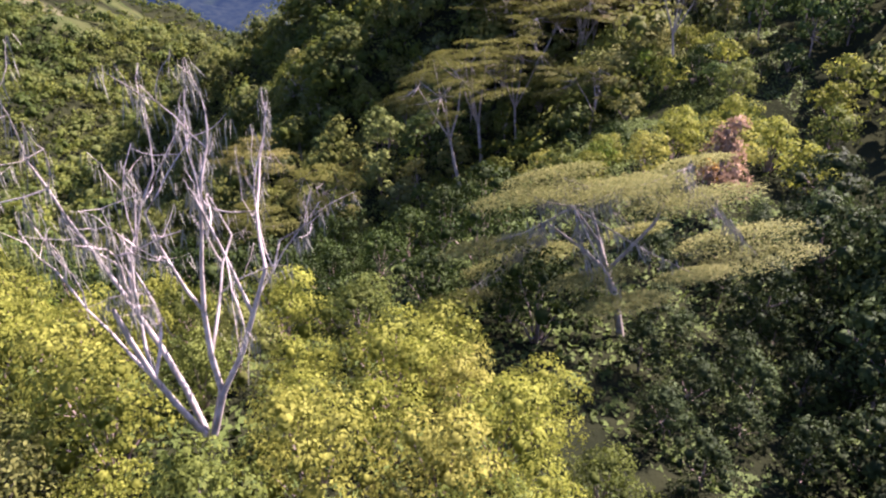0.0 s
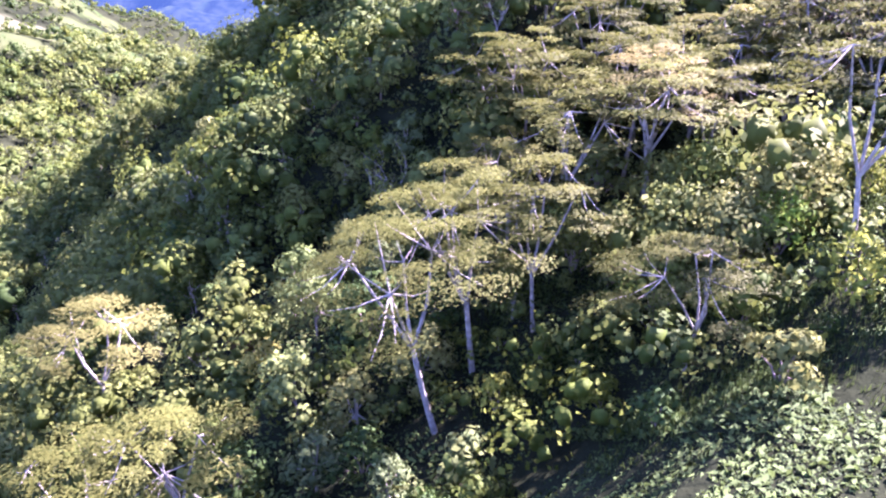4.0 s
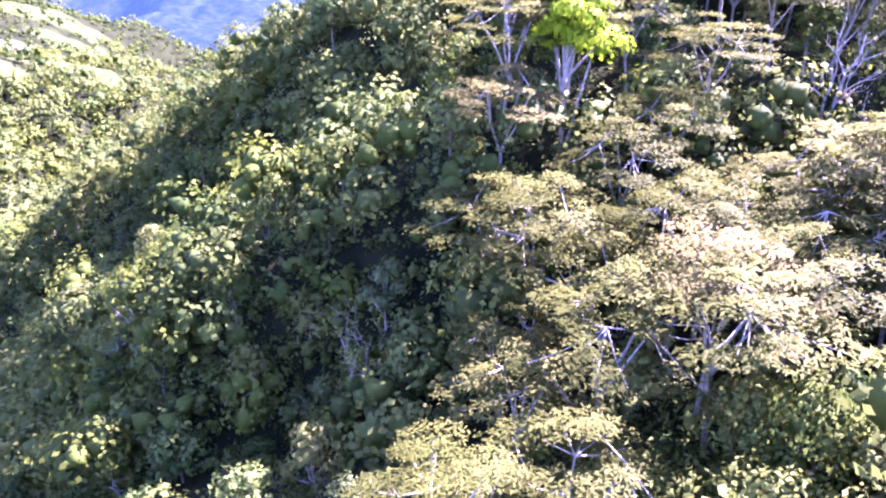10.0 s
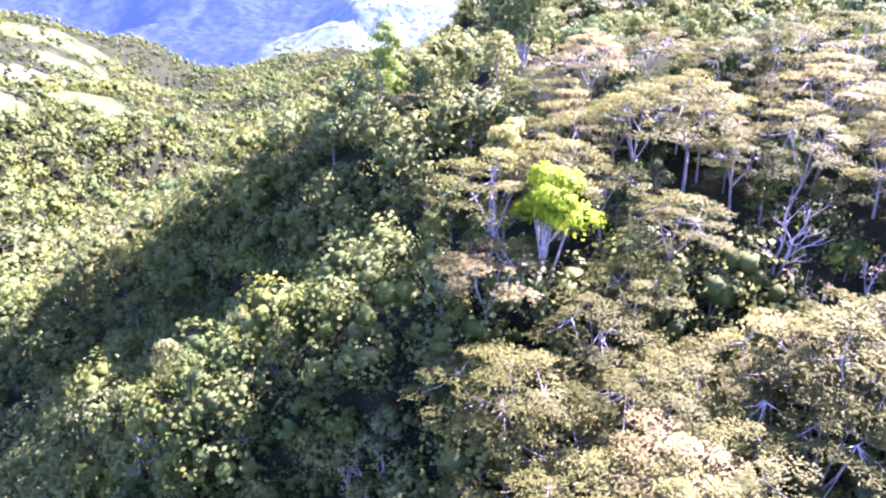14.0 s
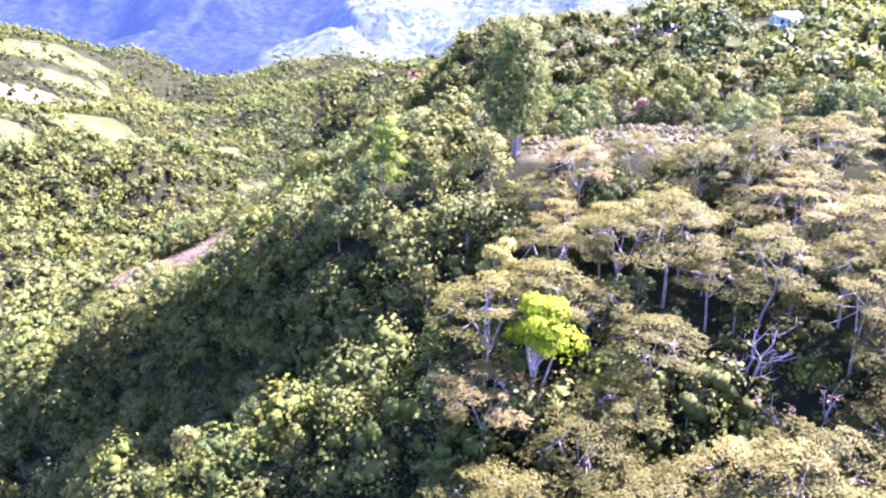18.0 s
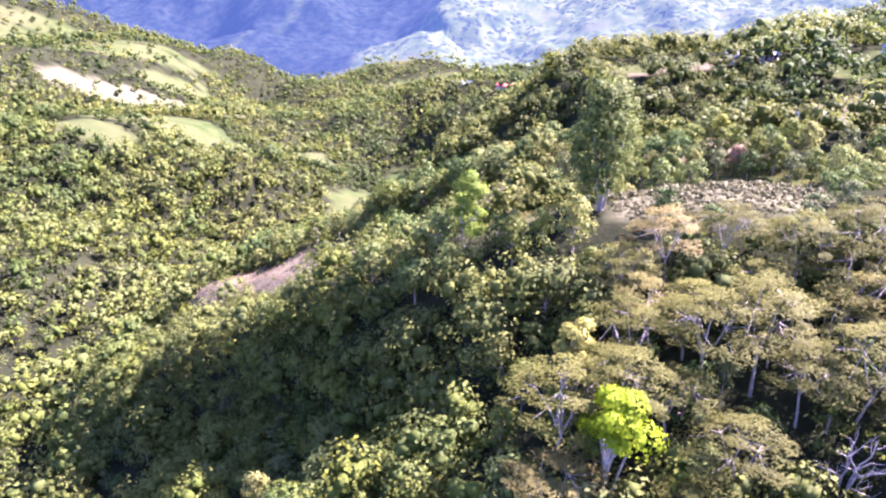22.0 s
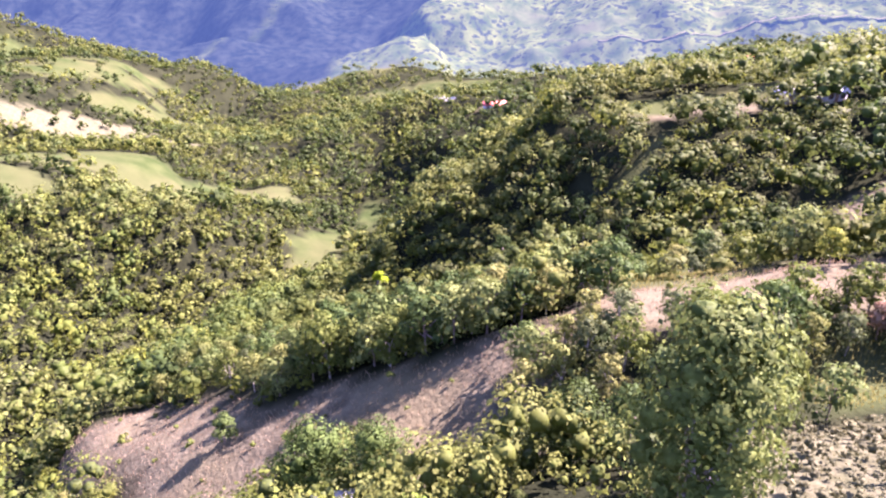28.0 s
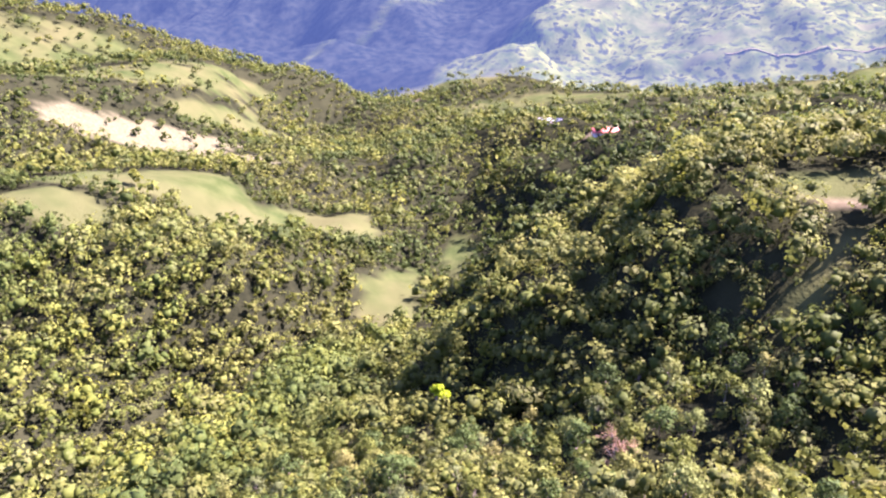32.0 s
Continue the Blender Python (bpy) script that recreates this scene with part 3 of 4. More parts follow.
def bare_tree(seed, tall, stems, depth, name, label, wood, moss=0, leaf=None, sprays=0, spread=0.6, thick=0.016):
    """A leafless or nearly leafless tree, some with moss hanging in it."""
    rng = np.random.default_rng(seed)
    root = thing(name, label, "tree", "bare trees")
    pieces, tips = [], []
    for i in range(stems):
        a = 6.283 * (i + rng.uniform(0, 0.5)) / stems
        boughs(rng, (0.15 * math.cos(a), 0.15 * math.sin(a), -0.6), (0.5 * math.cos(a), 0.5 * math.sin(a), 1.0), tall * 0.55, tall * thick, depth, pieces, tips, spread)
    solid("bare_crown", *joined(pieces), wood, root)
    tips = np.array([tuple(p) for p in tips])
    tips = tips[tips[:, 2] > tall * 0.25]
    if moss:
        at = tips[rng.integers(0, len(tips), moss)] + rng.normal(size=(moss, 3)) * 0.08
        solid("hanging_moss", *strips(at, 0.5, 0.014, rng), MOSS, root, "grey hanging moss")["kind"] = "stuff"
    if sprays:
        at = tips[rng.integers(0, len(tips), sprays)] + rng.normal(size=(sprays, 3)) * 0.25
        solid("foliage", *leaves(at, rng.normal(size=(sprays, 3)), 0.3, rng, 0.5), leaf, root)
    return root


def shrub(seed, tall, wide, count, size, leaf, name, label, lumps=5):
    rng = np.random.default_rng(seed)
    root = thing(name, label, "shrub", "shrubs on the hillside")
    lump = lobes(rng, lumps, wide, tall * 0.55, tall * 0.2)
    at, out = on_lobes(rng, lump, count)
    arr = np.array(lump)
    crown("foliage", at, out + 0.35 * (at - arr[:, :3].mean(0)) / wide, size, rng, arr[:, :3], arr[:, 3] * 0.34, leaf, root)
    pieces = [tube([(0, 0, -0.4), (x * 0.4, y * 0.4, z * 0.5), (x, y, z)], [0.06, 0.04, 0.015], 4) for x, y, z, r in lump]
    solid("stem", *joined(pieces), BARK_BROWN, root)
    return root


def banana(seed):
    rng = np.random.default_rng(seed)
    root = thing("banana_plant", "banana plant with long arching green leaves", "plant", "banana plants in the clearing")
    solid("stem", *tube([(0, 0, -0.4), (0, 0, 0.8), (0.05, 0, 1.7)], [0.14, 0.12, 0.08], 7), BARK_BROWN, root)
    for i in range(8):
        a, l = 2.4 * i, rng.uniform(1.5, 2.1)
        co, q = [], []
        for k in range(6):
            u = k / 5
            x, z, w = l * u, 1.6 + l * (0.75 * u - 0.75 * u * u), 0.26 * math.sin(math.pi * min(1, u * 0.9 + 0.08))
            for side, dip in ((-w, 0.06), (0, 0), (w, 0.06)):
                co.append((x * math.cos(a) - side * math.sin(a), x * math.sin(a) + side * math.cos(a), z - dip))
            if k:
                j = 3 * k
                q += [(j - 3, j - 2, j + 1, j), (j - 2, j - 1, j + 2, j + 1)]
        solid("leaf", np.array(co), np.array(q), LEAF_OLIVE, root)
    return root


used = set()


def ground_at(x, y):
    return float(land(x, y)[0])


def plant(model, x, y, scale=1.0, turn=0.0, lift=0.0, lean=0.0, tilt=0.0):
    """Stand a model, or from its second use on a copy of it, on the ground."""
    m = pose(x, y, ground_at(x, y) + lift, lean, tilt, turn)
    if model.name in used:
        return copy_thing(model, m @ Matrix.Diagonal((scale, scale, scale * random.uniform(0.9, 1.12), 1)))
    used.add(model.name)
    model.matrix_basis = m
    return model


BROAD = [broad_tree(10 + i, 6.6, 3.0, 680, 0.42, LEAF_DARK, BARK_BROWN, "broadleaf_tree", "dark green broadleaf tree with a dense rounded crown", 0.22, 10) for i in range(4)]
OLIVE = [broad_tree(20 + i, 6.4, 2.7, 680, 0.38, LEAF_OLIVE, BARK_PALE, "olive_green_tree", "sunlit olive-green tree with a loose crown", 0.25, 10) for i in range(4)]
SILVER = [broad_tree(25 + i, 5.6, 2.4, 600, 0.34, LEAF_BLUE, BARK_PALE, "grey_green_tree", "grey-green small tree with a silvery crown", 0.25, 8) for i in range(2)]
ALBIZIA = [umbrella_tree(30 + i, 12.0, 5.2, 26, 4000, size=0.36) for i in range(5)]
SHRUB = [shrub(40 + i, 2.8, 2.0, 420, 0.3, (LEAF_OLIVE, LEAF_DARK, LEAF_YELLOW, LEAF_BLUE)[i % 4], "shrub", ("olive-green leafy shrub", "dark green leafy shrub", "yellow-green sunlit shrub", "grey-green leafy shrub")[i % 4] + " on the slope") for i in range(4)]
FORE_SHRUB = [shrub(47 + i, 4.4, 2.4, 3000, 0.14, (LEAF_YELLOW, LEAF_OLIVE)[i], "sunlit_bush", ("bright yellow-green", "olive-green")[i] + " small-leaved bush below the start", 10) for i in range(2)]
# the first bush has the gully's shade painted into its leaves
NEAR_DARK = [shrub(54 + i, 4.6, 2.6, 1300, 0.19, (LEAF_GULLY_SHADE, LEAF_FRESH, LEAF_BLUE)[i], "fine_leaved_shrub", ("dark green", "fresh green", "grey-green")[i] + " fine-leaved bush in the gully", 9) for i in range(3)]
NEAR_SHRUB = [shrub(50 + i, 4.4, 2.4, 900, 0.25, (LEAF_YELLOW, LEAF_OLIVE)[i % 2], "fine_leaved_shrub", ("bright yellow-green", "olive-green")[i % 2] + " fine-leaved bush below the start", 9) for i in range(3)]

# ---- trees that stand out ----
dead = plant(bare_tree(8, 10.0, 4, 4, "dead_tree", "bleached dead tree hung with grey moss", BARK_WHITE, moss=2200, spread=0.7, thick=0.0105), -6.6, 16.5, turn=40, lift=1.8)
solid("bromeliad", *strips(np.tile([[0.35, 0.1, 3.3]], (70, 1)) + np.random.default_rng(3).normal(size=(70, 3)) * 0.12, 0.55, 0.045, np.random.default_rng(4), (0, 0, 0.6)), LEAF_YELLOW, dead, "yellow bromeliad tuft")
mossy = plant(umbrella_tree(61, 9.8, 5.4, 20, 46000, LEAF_MOSSY, "spreading albizia hung with grey moss, yellow-green leaf tiers", moss=80, size=0.12, ragged=0.42), 8.6, 30.2, tilt=-12)
mossy.matrix_basis = mossy.matrix_basis @ Matrix.Diagonal((1.45, 0.8, 1, 1))
plant(umbrella_tree(62, 16.0, 6.2, 30, 13000, size=0.2), 2.0, 76.5, tilt=-13)
plant(umbrella_tree(63, 15.0, 4.8, 24, 8000, size=0.22), 4.4, 80.5, tilt=-6)
for x, y, k, lean in ((17.2, 91, 1.05, 3), (-23.8, 88, 0.95, 6), (8.5, 82, 0.95, 5),
                      (16.9, 88.5, 0.8, 5), (19.6, 99, 1.1, 3), (26.6, 96.5, 1.0, 5), (-13, 72, 0.9, 4), (-22, 78, 0.9, 6), (30, 98, 1.1, 3), (9.4, 100, 1.0, 2), (22.8, 73.6, 0.95, 4)):
    plant(random.choice(ALBIZIA), x, y, k, random.uniform(0, 360), lean=random.uniform(-lean, lean))
plant(umbrella_tree(64, 8.0, 4.4, 18, 5200, size=0.2), 14.7, 71.9, tilt=-4)
plant(broad_tree(70, 12.8, 3.7, 3000, 0.40, LEAF_LIME, BARK_PALE, "lime_green_tree", "bright lime-green tree with a round crown on thin stems", 0.56, 10, 3), 12.2, 110.6)
plant(broad_tree(71, 13.5, 2.4, 1700, 0.40, LEAF_YELLOW, BARK_PALE, "slender_tree", "tall slender tree with pale yellow-green leaves", 0.5, 9, 2), 9.6, 119.5)
plant(broad_tree(72, 19.0, 5.3, 9500, 0.36, LEAF_OAK, BARK_PALE, "silky_oak", "tall dark green silky oak with a pale many-stemmed trunk", 0.18, 44, 5), 14.5, 150.5)
plant(broad_tree(73, 11.6, 3.3, 2800, 0.34, LEAF_FRESH, BARK_PALE, "poplar_like_tree", "slim fresh-green tree on the crest", 0.2, 12, 2), -2.3, 146)
plant(broad_tree(74, 8.5, 2.4, 1500, 0.45, LEAF_OLIVE, BARK_BROWN, "crest_tree", "green tree with tiered crown beside the silky oak", 0.3, 9), 27, 171)
MANGO = broad_tree(75, 10.2, 5.4, 6400, 0.32, LEAF_MANGO, BARK_BROWN, "mango_tree", "broad dark green mango tree at the clearing", 0.1, 20)
plant(MANGO, -15.8, 172.5)
plant(MANGO, -8.6, 170.5, 0.8, 130)
plant(broad_tree(76, 7.2, 4.4, 3600, 0.34, LEAF_MANGO, BARK_BROWN, "mango_tree", "dark shady mango tree below the silky oak", 0.1, 12), 8.5, 165)
plant(broad_tree(77, 5.0, 2.1, 900, 0.40, LEAF_DARK, BARK_BROWN, "lone_tree", "small round tree alone in the dry clearing", 0.25, 7), -34, 192.5)
plant(shrub(78, 2.0, 1.4, 380, 0.3, LEAF_OLIVE, "lone_bush", "small bush in the dry clearing"), -59, 208.5)
plant(broad_tree(79, 7.5, 3.4, 1700, 0.42, LEAF_DARK, BARK_BROWN, "round_tree", "dark round tree on the open crest", 0.2, 11), 54, 149)
plant(broad_tree(80, 4.6, 2.4, 1000, 0.36, LEAF_YELLOW, BARK_BROWN, "yellow_green_tree", "low yellow-green tree on the crest", 0.25, 8), 41, 197)
plant(broad_tree(81, 4.6, 2.6, 1000, 0.36, LEAF_RUST, BARK_BROWN, "rusty_tree", "half-bare rusty tree on the crest", 0.25, 8), 40, 182)
plant(broad_tree(82, 11.0, 2.0, 900, 0.5, LEAF_LIME, BARK_PALE, "lime_topped_tree", "lime-green tuft on a thin trunk in the ravine", 0.62, 6), -25.5, 267)
plant(bare_tree(83, 7.0, 3, 4, "rose_tree", "half-bare pinkish tree in the ravine", BARK_PALE, leaf=LEAF_RUST, sprays=700), 5.5, 239)
plant(bare_tree(84, 8.0, 3, 4, "pale_dead_tree", "grey leafless tree on the steep slope", BARK_WHITE, moss=60), 32, 112)
plant(bare_tree(85, 9.5, 3, 4, "twiggy_tree", "leafless pinkish-grey tree full of fine twigs", BARK_WHITE, moss=0, leaf=LEAF_RUST, sprays=500), 34, 101.5)
plant(bare_tree(86, 10.0, 3, 4, "pale_tree", "small pale half-dead tree on the steep face", BARK_WHITE, leaf=LEAF_YELLOW, sprays=500, spread=0.5, thick=0.011), -2.9, 101.2)
plant(bare_tree(87, 6.5, 5, 4, "bleached_bush", "bleached leafless bush on the face", BARK_WHITE, moss=700), -21, 112.2)
plant(broad_tree(88, 4.0, 1.8, 700, 0.26, LEAF_BLUE, BARK_WHITE, "silvery_tree", "small silvery half-bare tree in the dry grass", 0.3, 6), 16.2, 188)
plant(shrub(89, 3.2, 1.7, 700, 0.28, LEAF_ORANGE, "orange_shrub", "orange flowering shrub on the slope"), 18.5, 48)
plant(shrub(90, 3.0, 1.8, 600, 0.3, LEAF_RUST, "rust_shrub", "rust-brown withered shrub in the gully"), -13.5, 90.5)
plant(shrub(91, 3.0, 1.8, 600, 0.3, LEAF_ORANGE, "orange_shrub", "orange-yellow shrub in the gully"), -27, 71)
BANANA = banana(92)
for x, y in ((2.2, 171), (4.5, 168), (1.0, 165.5), (6, 169.5)):
    plant(BANANA, x, y, random.uniform(0.85, 1.15), random.uniform(0, 360))

# ---- the near woods ----
rng = np.random.default_rng(5)
TAKEN = [(17.5, 44.5, 2.8), (17.4, 53.2, 3), (20.5, 50.5, 3), (14.6, 50, 2.4), (22.5, 55.5, 3), (24.5, 52.5, 3), (14, 145, 5), (17, 140, 3.5), (12.2, 108.5, 4.4)] + [(o.matrix_basis.translation.x, o.matrix_basis.translation.y, 2.2) for o in scene.objects if o.type == "EMPTY"]


def scattered(count, x0, x1, y0, y1, gap, keep):
    """Places no nearer to one another than gap, where keep(x, y) holds."""
    xs, ys = rng.uniform(x0, x1, count), rng.uniform(y0, y1, count)
    good = keep(xs, ys)
    grid, out = {}, []
    for x, y in zip(xs[good], ys[good]):
        key = (int(x // gap), int(y // gap))
        if any((x - a) ** 2 + (y - b) ** 2 < gap * gap for i in (-1, 0, 1) for j in (-1, 0, 1) for a, b in grid.get((key[0] + i, key[1] + j), ())):
            continue
        grid.setdefault(key, []).append((x, y))
        out.append((x, y))
    return out


def in_wood(x, y):
    return openness(x, y, grow=1.5) < 0.3


def free(x, y):
    ok = np.ones(x.shape, bool)
    for a, b, r in TAKEN:
        ok &= (x - a) ** 2 + (y - b) ** 2 > r * r
    return ok


def near_wood(x, y):
    return in_wood(x, y) & (np.abs(x + 2) < 15 + 0.36 * y) & (y < 190) & (y > 24)


def steep(x, y):
    """Fall of the ground, in metres to the metre."""
    z = land(x, y)
    return np.hypot(land(x + 3, y) - z, land(x, y + 3) - z) / 3


for x, y in scattered(1100, -19, 9, 2, 27, 2.5, lambda x, y: free(x, y) & (x < 9.5 - 0.25 * y)):
    plant(random.choice((FORE_SHRUB[0], FORE_SHRUB[0], FORE_SHRUB[1])), x, y, random.uniform(0.7, 1.1), random.uniform(0, 360), lift=-0.3)
for x, y in scattered(1400, 5, 52, 90, 137, 4.4, lambda x, y: free(x, y) & ((x > 15) | (y < 116)) & ~((np.abs(x - 31) < 8) & (np.abs(y - 110) < 7))):
    plant(random.choice(ALBIZIA), x, y, random.uniform(0.75, 1.05), random.uniform(0, 360), lean=random.uniform(-5, 5))
    TAKEN.append((x, y, 2.5))
for x, y in scattered(9000, -90, 90, 28, 190, 4.2, lambda x, y: near_wood(x, y) & free(x, y) & ~((x > 5) & (y < 48))):
    kind = random.random()
    grassy = 4 < x < 30 and 50 < y < 84
    if 5 < x < 24 and 57 < y < 82:
        if kind < 0.42:
            plant(random.choice(NEAR_DARK + NEAR_SHRUB[:1]), x, y, random.uniform(0.3, 0.5), random.uniform(0, 360))
    elif 150 < y and -48 + 2 * max(0, 160 - y) < x < 12:
        plant(SHRUB[1], x, y, random.uniform(0.4, 0.65), random.uniform(0, 360))
    elif grassy:
        plant(random.choice(NEAR_DARK[:2] + NEAR_SHRUB + NEAR_SHRUB), x, y, random.uniform(0.45, 0.8), random.uniform(0, 360))
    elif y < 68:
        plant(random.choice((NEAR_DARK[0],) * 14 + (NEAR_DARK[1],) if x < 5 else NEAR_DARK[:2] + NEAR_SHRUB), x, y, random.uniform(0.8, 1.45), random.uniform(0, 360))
    elif 120 < y < 145 and x < 16 and x > 0:
        plant(random.choice((OLIVE[0], OLIVE[1], SHRUB[2], OLIVE[2])), x, y, random.uniform(0.9, 1.3), random.uniform(0, 360))
    elif kind < 0.42:
        plant(random.choice(BROAD), x, y, random.uniform(0.55, 1.05), random.uniform(0, 360))
    elif kind < 0.82:
        plant(random.choice(OLIVE), x, y, random.uniform(0.55, 1.05), random.uniform(0, 360))
    else:
        plant(random.choice(SILVER), x, y, random.uniform(0.6, 1.1), random.uniform(0, 360))
for x, y in scattered(2500, -20, 30, 30, 72, 3.2, lambda x, y: free(x, y) & (np.abs(x - 4) < 10 + 0.25 * y) & (x < 5) & (rng.random(x.shape) < 0.3)):
    plant(random.choice(NEAR_DARK[:1]), x, y, random.uniform(0.4, 0.75), random.uniform(0, 360))
GULLY_BUSH = shrub(94, 6.2, 3.3, 2300, 0.25, LEAF_OLIVE, "gully_bush", "tall sunlit olive-green bush in the gully", 12)
for x, y, k in ((13.6, 84, 1.1), (16.5, 81, 1.25), (19.5, 84, 1.2), (15, 78, 1.1), (11.5, 86, 1.0), (18.5, 77.5, 1.1), (22, 79.5, 1.2), (17.5, 86.5, 1.1)):
    plant(GULLY_BUSH, x, y, k, random.uniform(0, 360))
plant(shrub(93, 4.2, 2.2, 1100, 0.26, LEAF_RUST, "rust_shrub", "rust-brown half-withered bush in the gully", 7), 14.2, 82)
# trees that carry the shade around them in their leaf colour
DEEP = [broad_tree(100 + i, 7.0, 3.2, 1500, 0.3, LEAF_SHADED, BARK_BROWN, "shaded_tree", "gully tree with the shade painted dark into its leaves", 0.12, 12) for i in range(2)]
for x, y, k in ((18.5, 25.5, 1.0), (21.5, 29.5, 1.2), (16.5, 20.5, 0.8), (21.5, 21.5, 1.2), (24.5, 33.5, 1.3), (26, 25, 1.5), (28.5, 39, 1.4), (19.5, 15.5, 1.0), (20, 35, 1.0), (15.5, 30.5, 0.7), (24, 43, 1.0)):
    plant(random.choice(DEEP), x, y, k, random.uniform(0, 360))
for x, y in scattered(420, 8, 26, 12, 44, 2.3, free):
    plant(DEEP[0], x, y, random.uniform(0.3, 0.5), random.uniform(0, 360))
plant(broad_tree(103, 7.6, 2.4, 1500, 0.24, LEAF_RUST, BARK_BROWN, "rust_tree", "rust-brown half-withered tree on the shoulder", 0.3, 9), 17.9, 44.6)
PALE_BUSH = shrub(104, 4.6, 2.3, 1500, 0.2, LEAF_YELLOW, "pale_bush", "pale yellow-green sunlit bush on the shoulder", 10)
for x, y, k in ((17.4, 53.2, 1.35), (20.5, 50.5, 1.2), (14.6, 50, 0.95), (22.5, 55.5, 1.1), (12.2, 52.5, 0.8), (19.2, 57.5, 0.8), (24.5, 52.5, 1.2), (10.5, 49.5, 0.7)):
    plant(PALE_BUSH, x, y, k, random.uniform(0, 360))
for x, y in scattered(900, 5, 52, 178, 186, 2.8, lambda x, y: ((x < 15.5) | (x > 21)) & free(x, y)):
    plant(random.choice(OLIVE + SILVER + BROAD[:1]), x, y, random.uniform(0.8, 1.2), random.uniform(0, 360))
    TAKEN.append((x, y, 2.0))
for x, y in scattered(1500, -24, 13, 185, 207, 2.7, lambda x, y: in_wood(x, y) & free(x, y)):
    plant(random.choice(OLIVE + SILVER[:1] + OLIVE + BROAD), x, y, random.uniform(1.1, 1.5), random.uniform(0, 360))
    TAKEN.append((x, y, 2.0))
for x, y in scattered(6000, -80, 46, 190, 262, 4.0, lambda x, y: in_wood(x, y) & free(x, y) & (x < 46 - 0.3 * (y - 190)) & (x > -80 + 0.5 * (y - 190))):
    kind = random.random()
    plant(random.choice(BROAD if kind < 0.3 else OLIVE if kind < 0.7 else SILVER if kind < 0.85 else SHRUB), x, y, random.uniform(0.85, 1.25) if y < 214 else random.uniform(0.6, 1.0), random.uniform(0, 360))
for x, y in scattered(1500, -30, 32, 66, 120, 3.6, lambda x, y: near_wood(x, y) & free(x, y)):
    plant(random.choice(SHRUB), x, y, random.uniform(0.6, 1.2), random.uniform(0, 360))


# ---- woods too far off or too dense to tell apart ----
def wood(name, places, size, count, label, material, tall=(3, 9), core=0.68, lift=0.5, shade=0.45, lumps=1, broad=(0.5, 0.7)):
    """Many crowns as one mesh of leaf sprays round cores coloured darker as inner shade."""
    x, y = np.array(places).T
    n = len(x)
    h = tall[0] + (tall[1] - tall[0]) * rng.random(n) ** 1.4
    z = land(x, y)
    wide = h * rng.uniform(*broad, n)
    bulge = rng.normal(size=(n, 6, 3))
    bulge[:, :, 2] = np.abs(bulge[:, :, 2]) * 0.9 - 0.15
    bulge /= np.linalg.norm(bulge, axis=2, keepdims=True)
    swell = bulge[:, :lumps]
    bulge = bulge[np.arange(n)[:, None], rng.integers(0, 6, (n, count))]
    d = rng.normal(size=(n, count, 3)) + 0.55 * bulge + np.array([0, 0, 0.2])
    d /= np.linalg.norm(d, axis=2, keepdims=True)
    mid = np.stack([x, y, z + h * lift], 1)
    at = mid[:, None] + (bulge * 0.55 + d * 0.55 * rng.uniform(0.8, 1.12, (n, count, 1))) * wide[:, None, None] * np.array([1, 1, 0.9])
    cores = (mid[:, None] + swell * (wide * 0.5)[:, None, None] * np.array([1, 1, 0.9])).reshape(-1, 3)
    grown = np.repeat(np.clip(h / np.mean(h), 0.6, 1.5), count)[:, None]
    ob = crown(name, at.reshape(-1, 3), (d + 0.35 * bulge).reshape(-1, 3), size * grown, rng, cores, np.repeat(wide * core, lumps), material, None, 0.75, 0.1, 0.36)
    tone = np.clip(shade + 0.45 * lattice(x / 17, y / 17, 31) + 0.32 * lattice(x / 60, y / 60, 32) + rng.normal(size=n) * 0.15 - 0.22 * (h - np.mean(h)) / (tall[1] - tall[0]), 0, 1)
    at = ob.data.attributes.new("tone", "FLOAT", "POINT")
    # half tone on the cores paints the shade inside each crown
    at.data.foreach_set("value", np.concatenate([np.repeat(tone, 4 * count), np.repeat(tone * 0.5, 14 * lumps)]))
    return tagged(ob, label, "woods", kind="stuff")


def in_view(x, y):
    return (x > -0.98 * (y - 40) - 40) & (x < 0.68 * (y - 20) + 30)


def mid_wood(x, y):
    return in_wood(x, y) & ~near_wood(x, y) & in_view(x, y) & (x * x + y * y > 3600)


def rim(x, y):
    return (y > 190) & (y < 262) & (x < 46 - 0.3 * (y - 190)) & (x > -80 + 0.5 * (y - 190))


def ravine(x, y):
    return (x > -60) & (x < 70) & (y > 185) & (y < 330)


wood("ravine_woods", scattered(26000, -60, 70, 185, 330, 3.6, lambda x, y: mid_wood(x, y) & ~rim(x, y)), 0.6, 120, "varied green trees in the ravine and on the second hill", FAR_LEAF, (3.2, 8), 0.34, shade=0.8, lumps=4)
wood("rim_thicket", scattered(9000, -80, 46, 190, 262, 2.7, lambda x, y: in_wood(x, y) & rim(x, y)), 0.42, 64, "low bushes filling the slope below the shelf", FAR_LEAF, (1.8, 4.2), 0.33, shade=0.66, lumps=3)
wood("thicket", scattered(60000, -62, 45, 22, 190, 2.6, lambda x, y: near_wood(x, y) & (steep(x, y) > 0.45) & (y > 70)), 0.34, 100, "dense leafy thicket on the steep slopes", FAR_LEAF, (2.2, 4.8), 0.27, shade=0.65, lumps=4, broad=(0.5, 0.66))
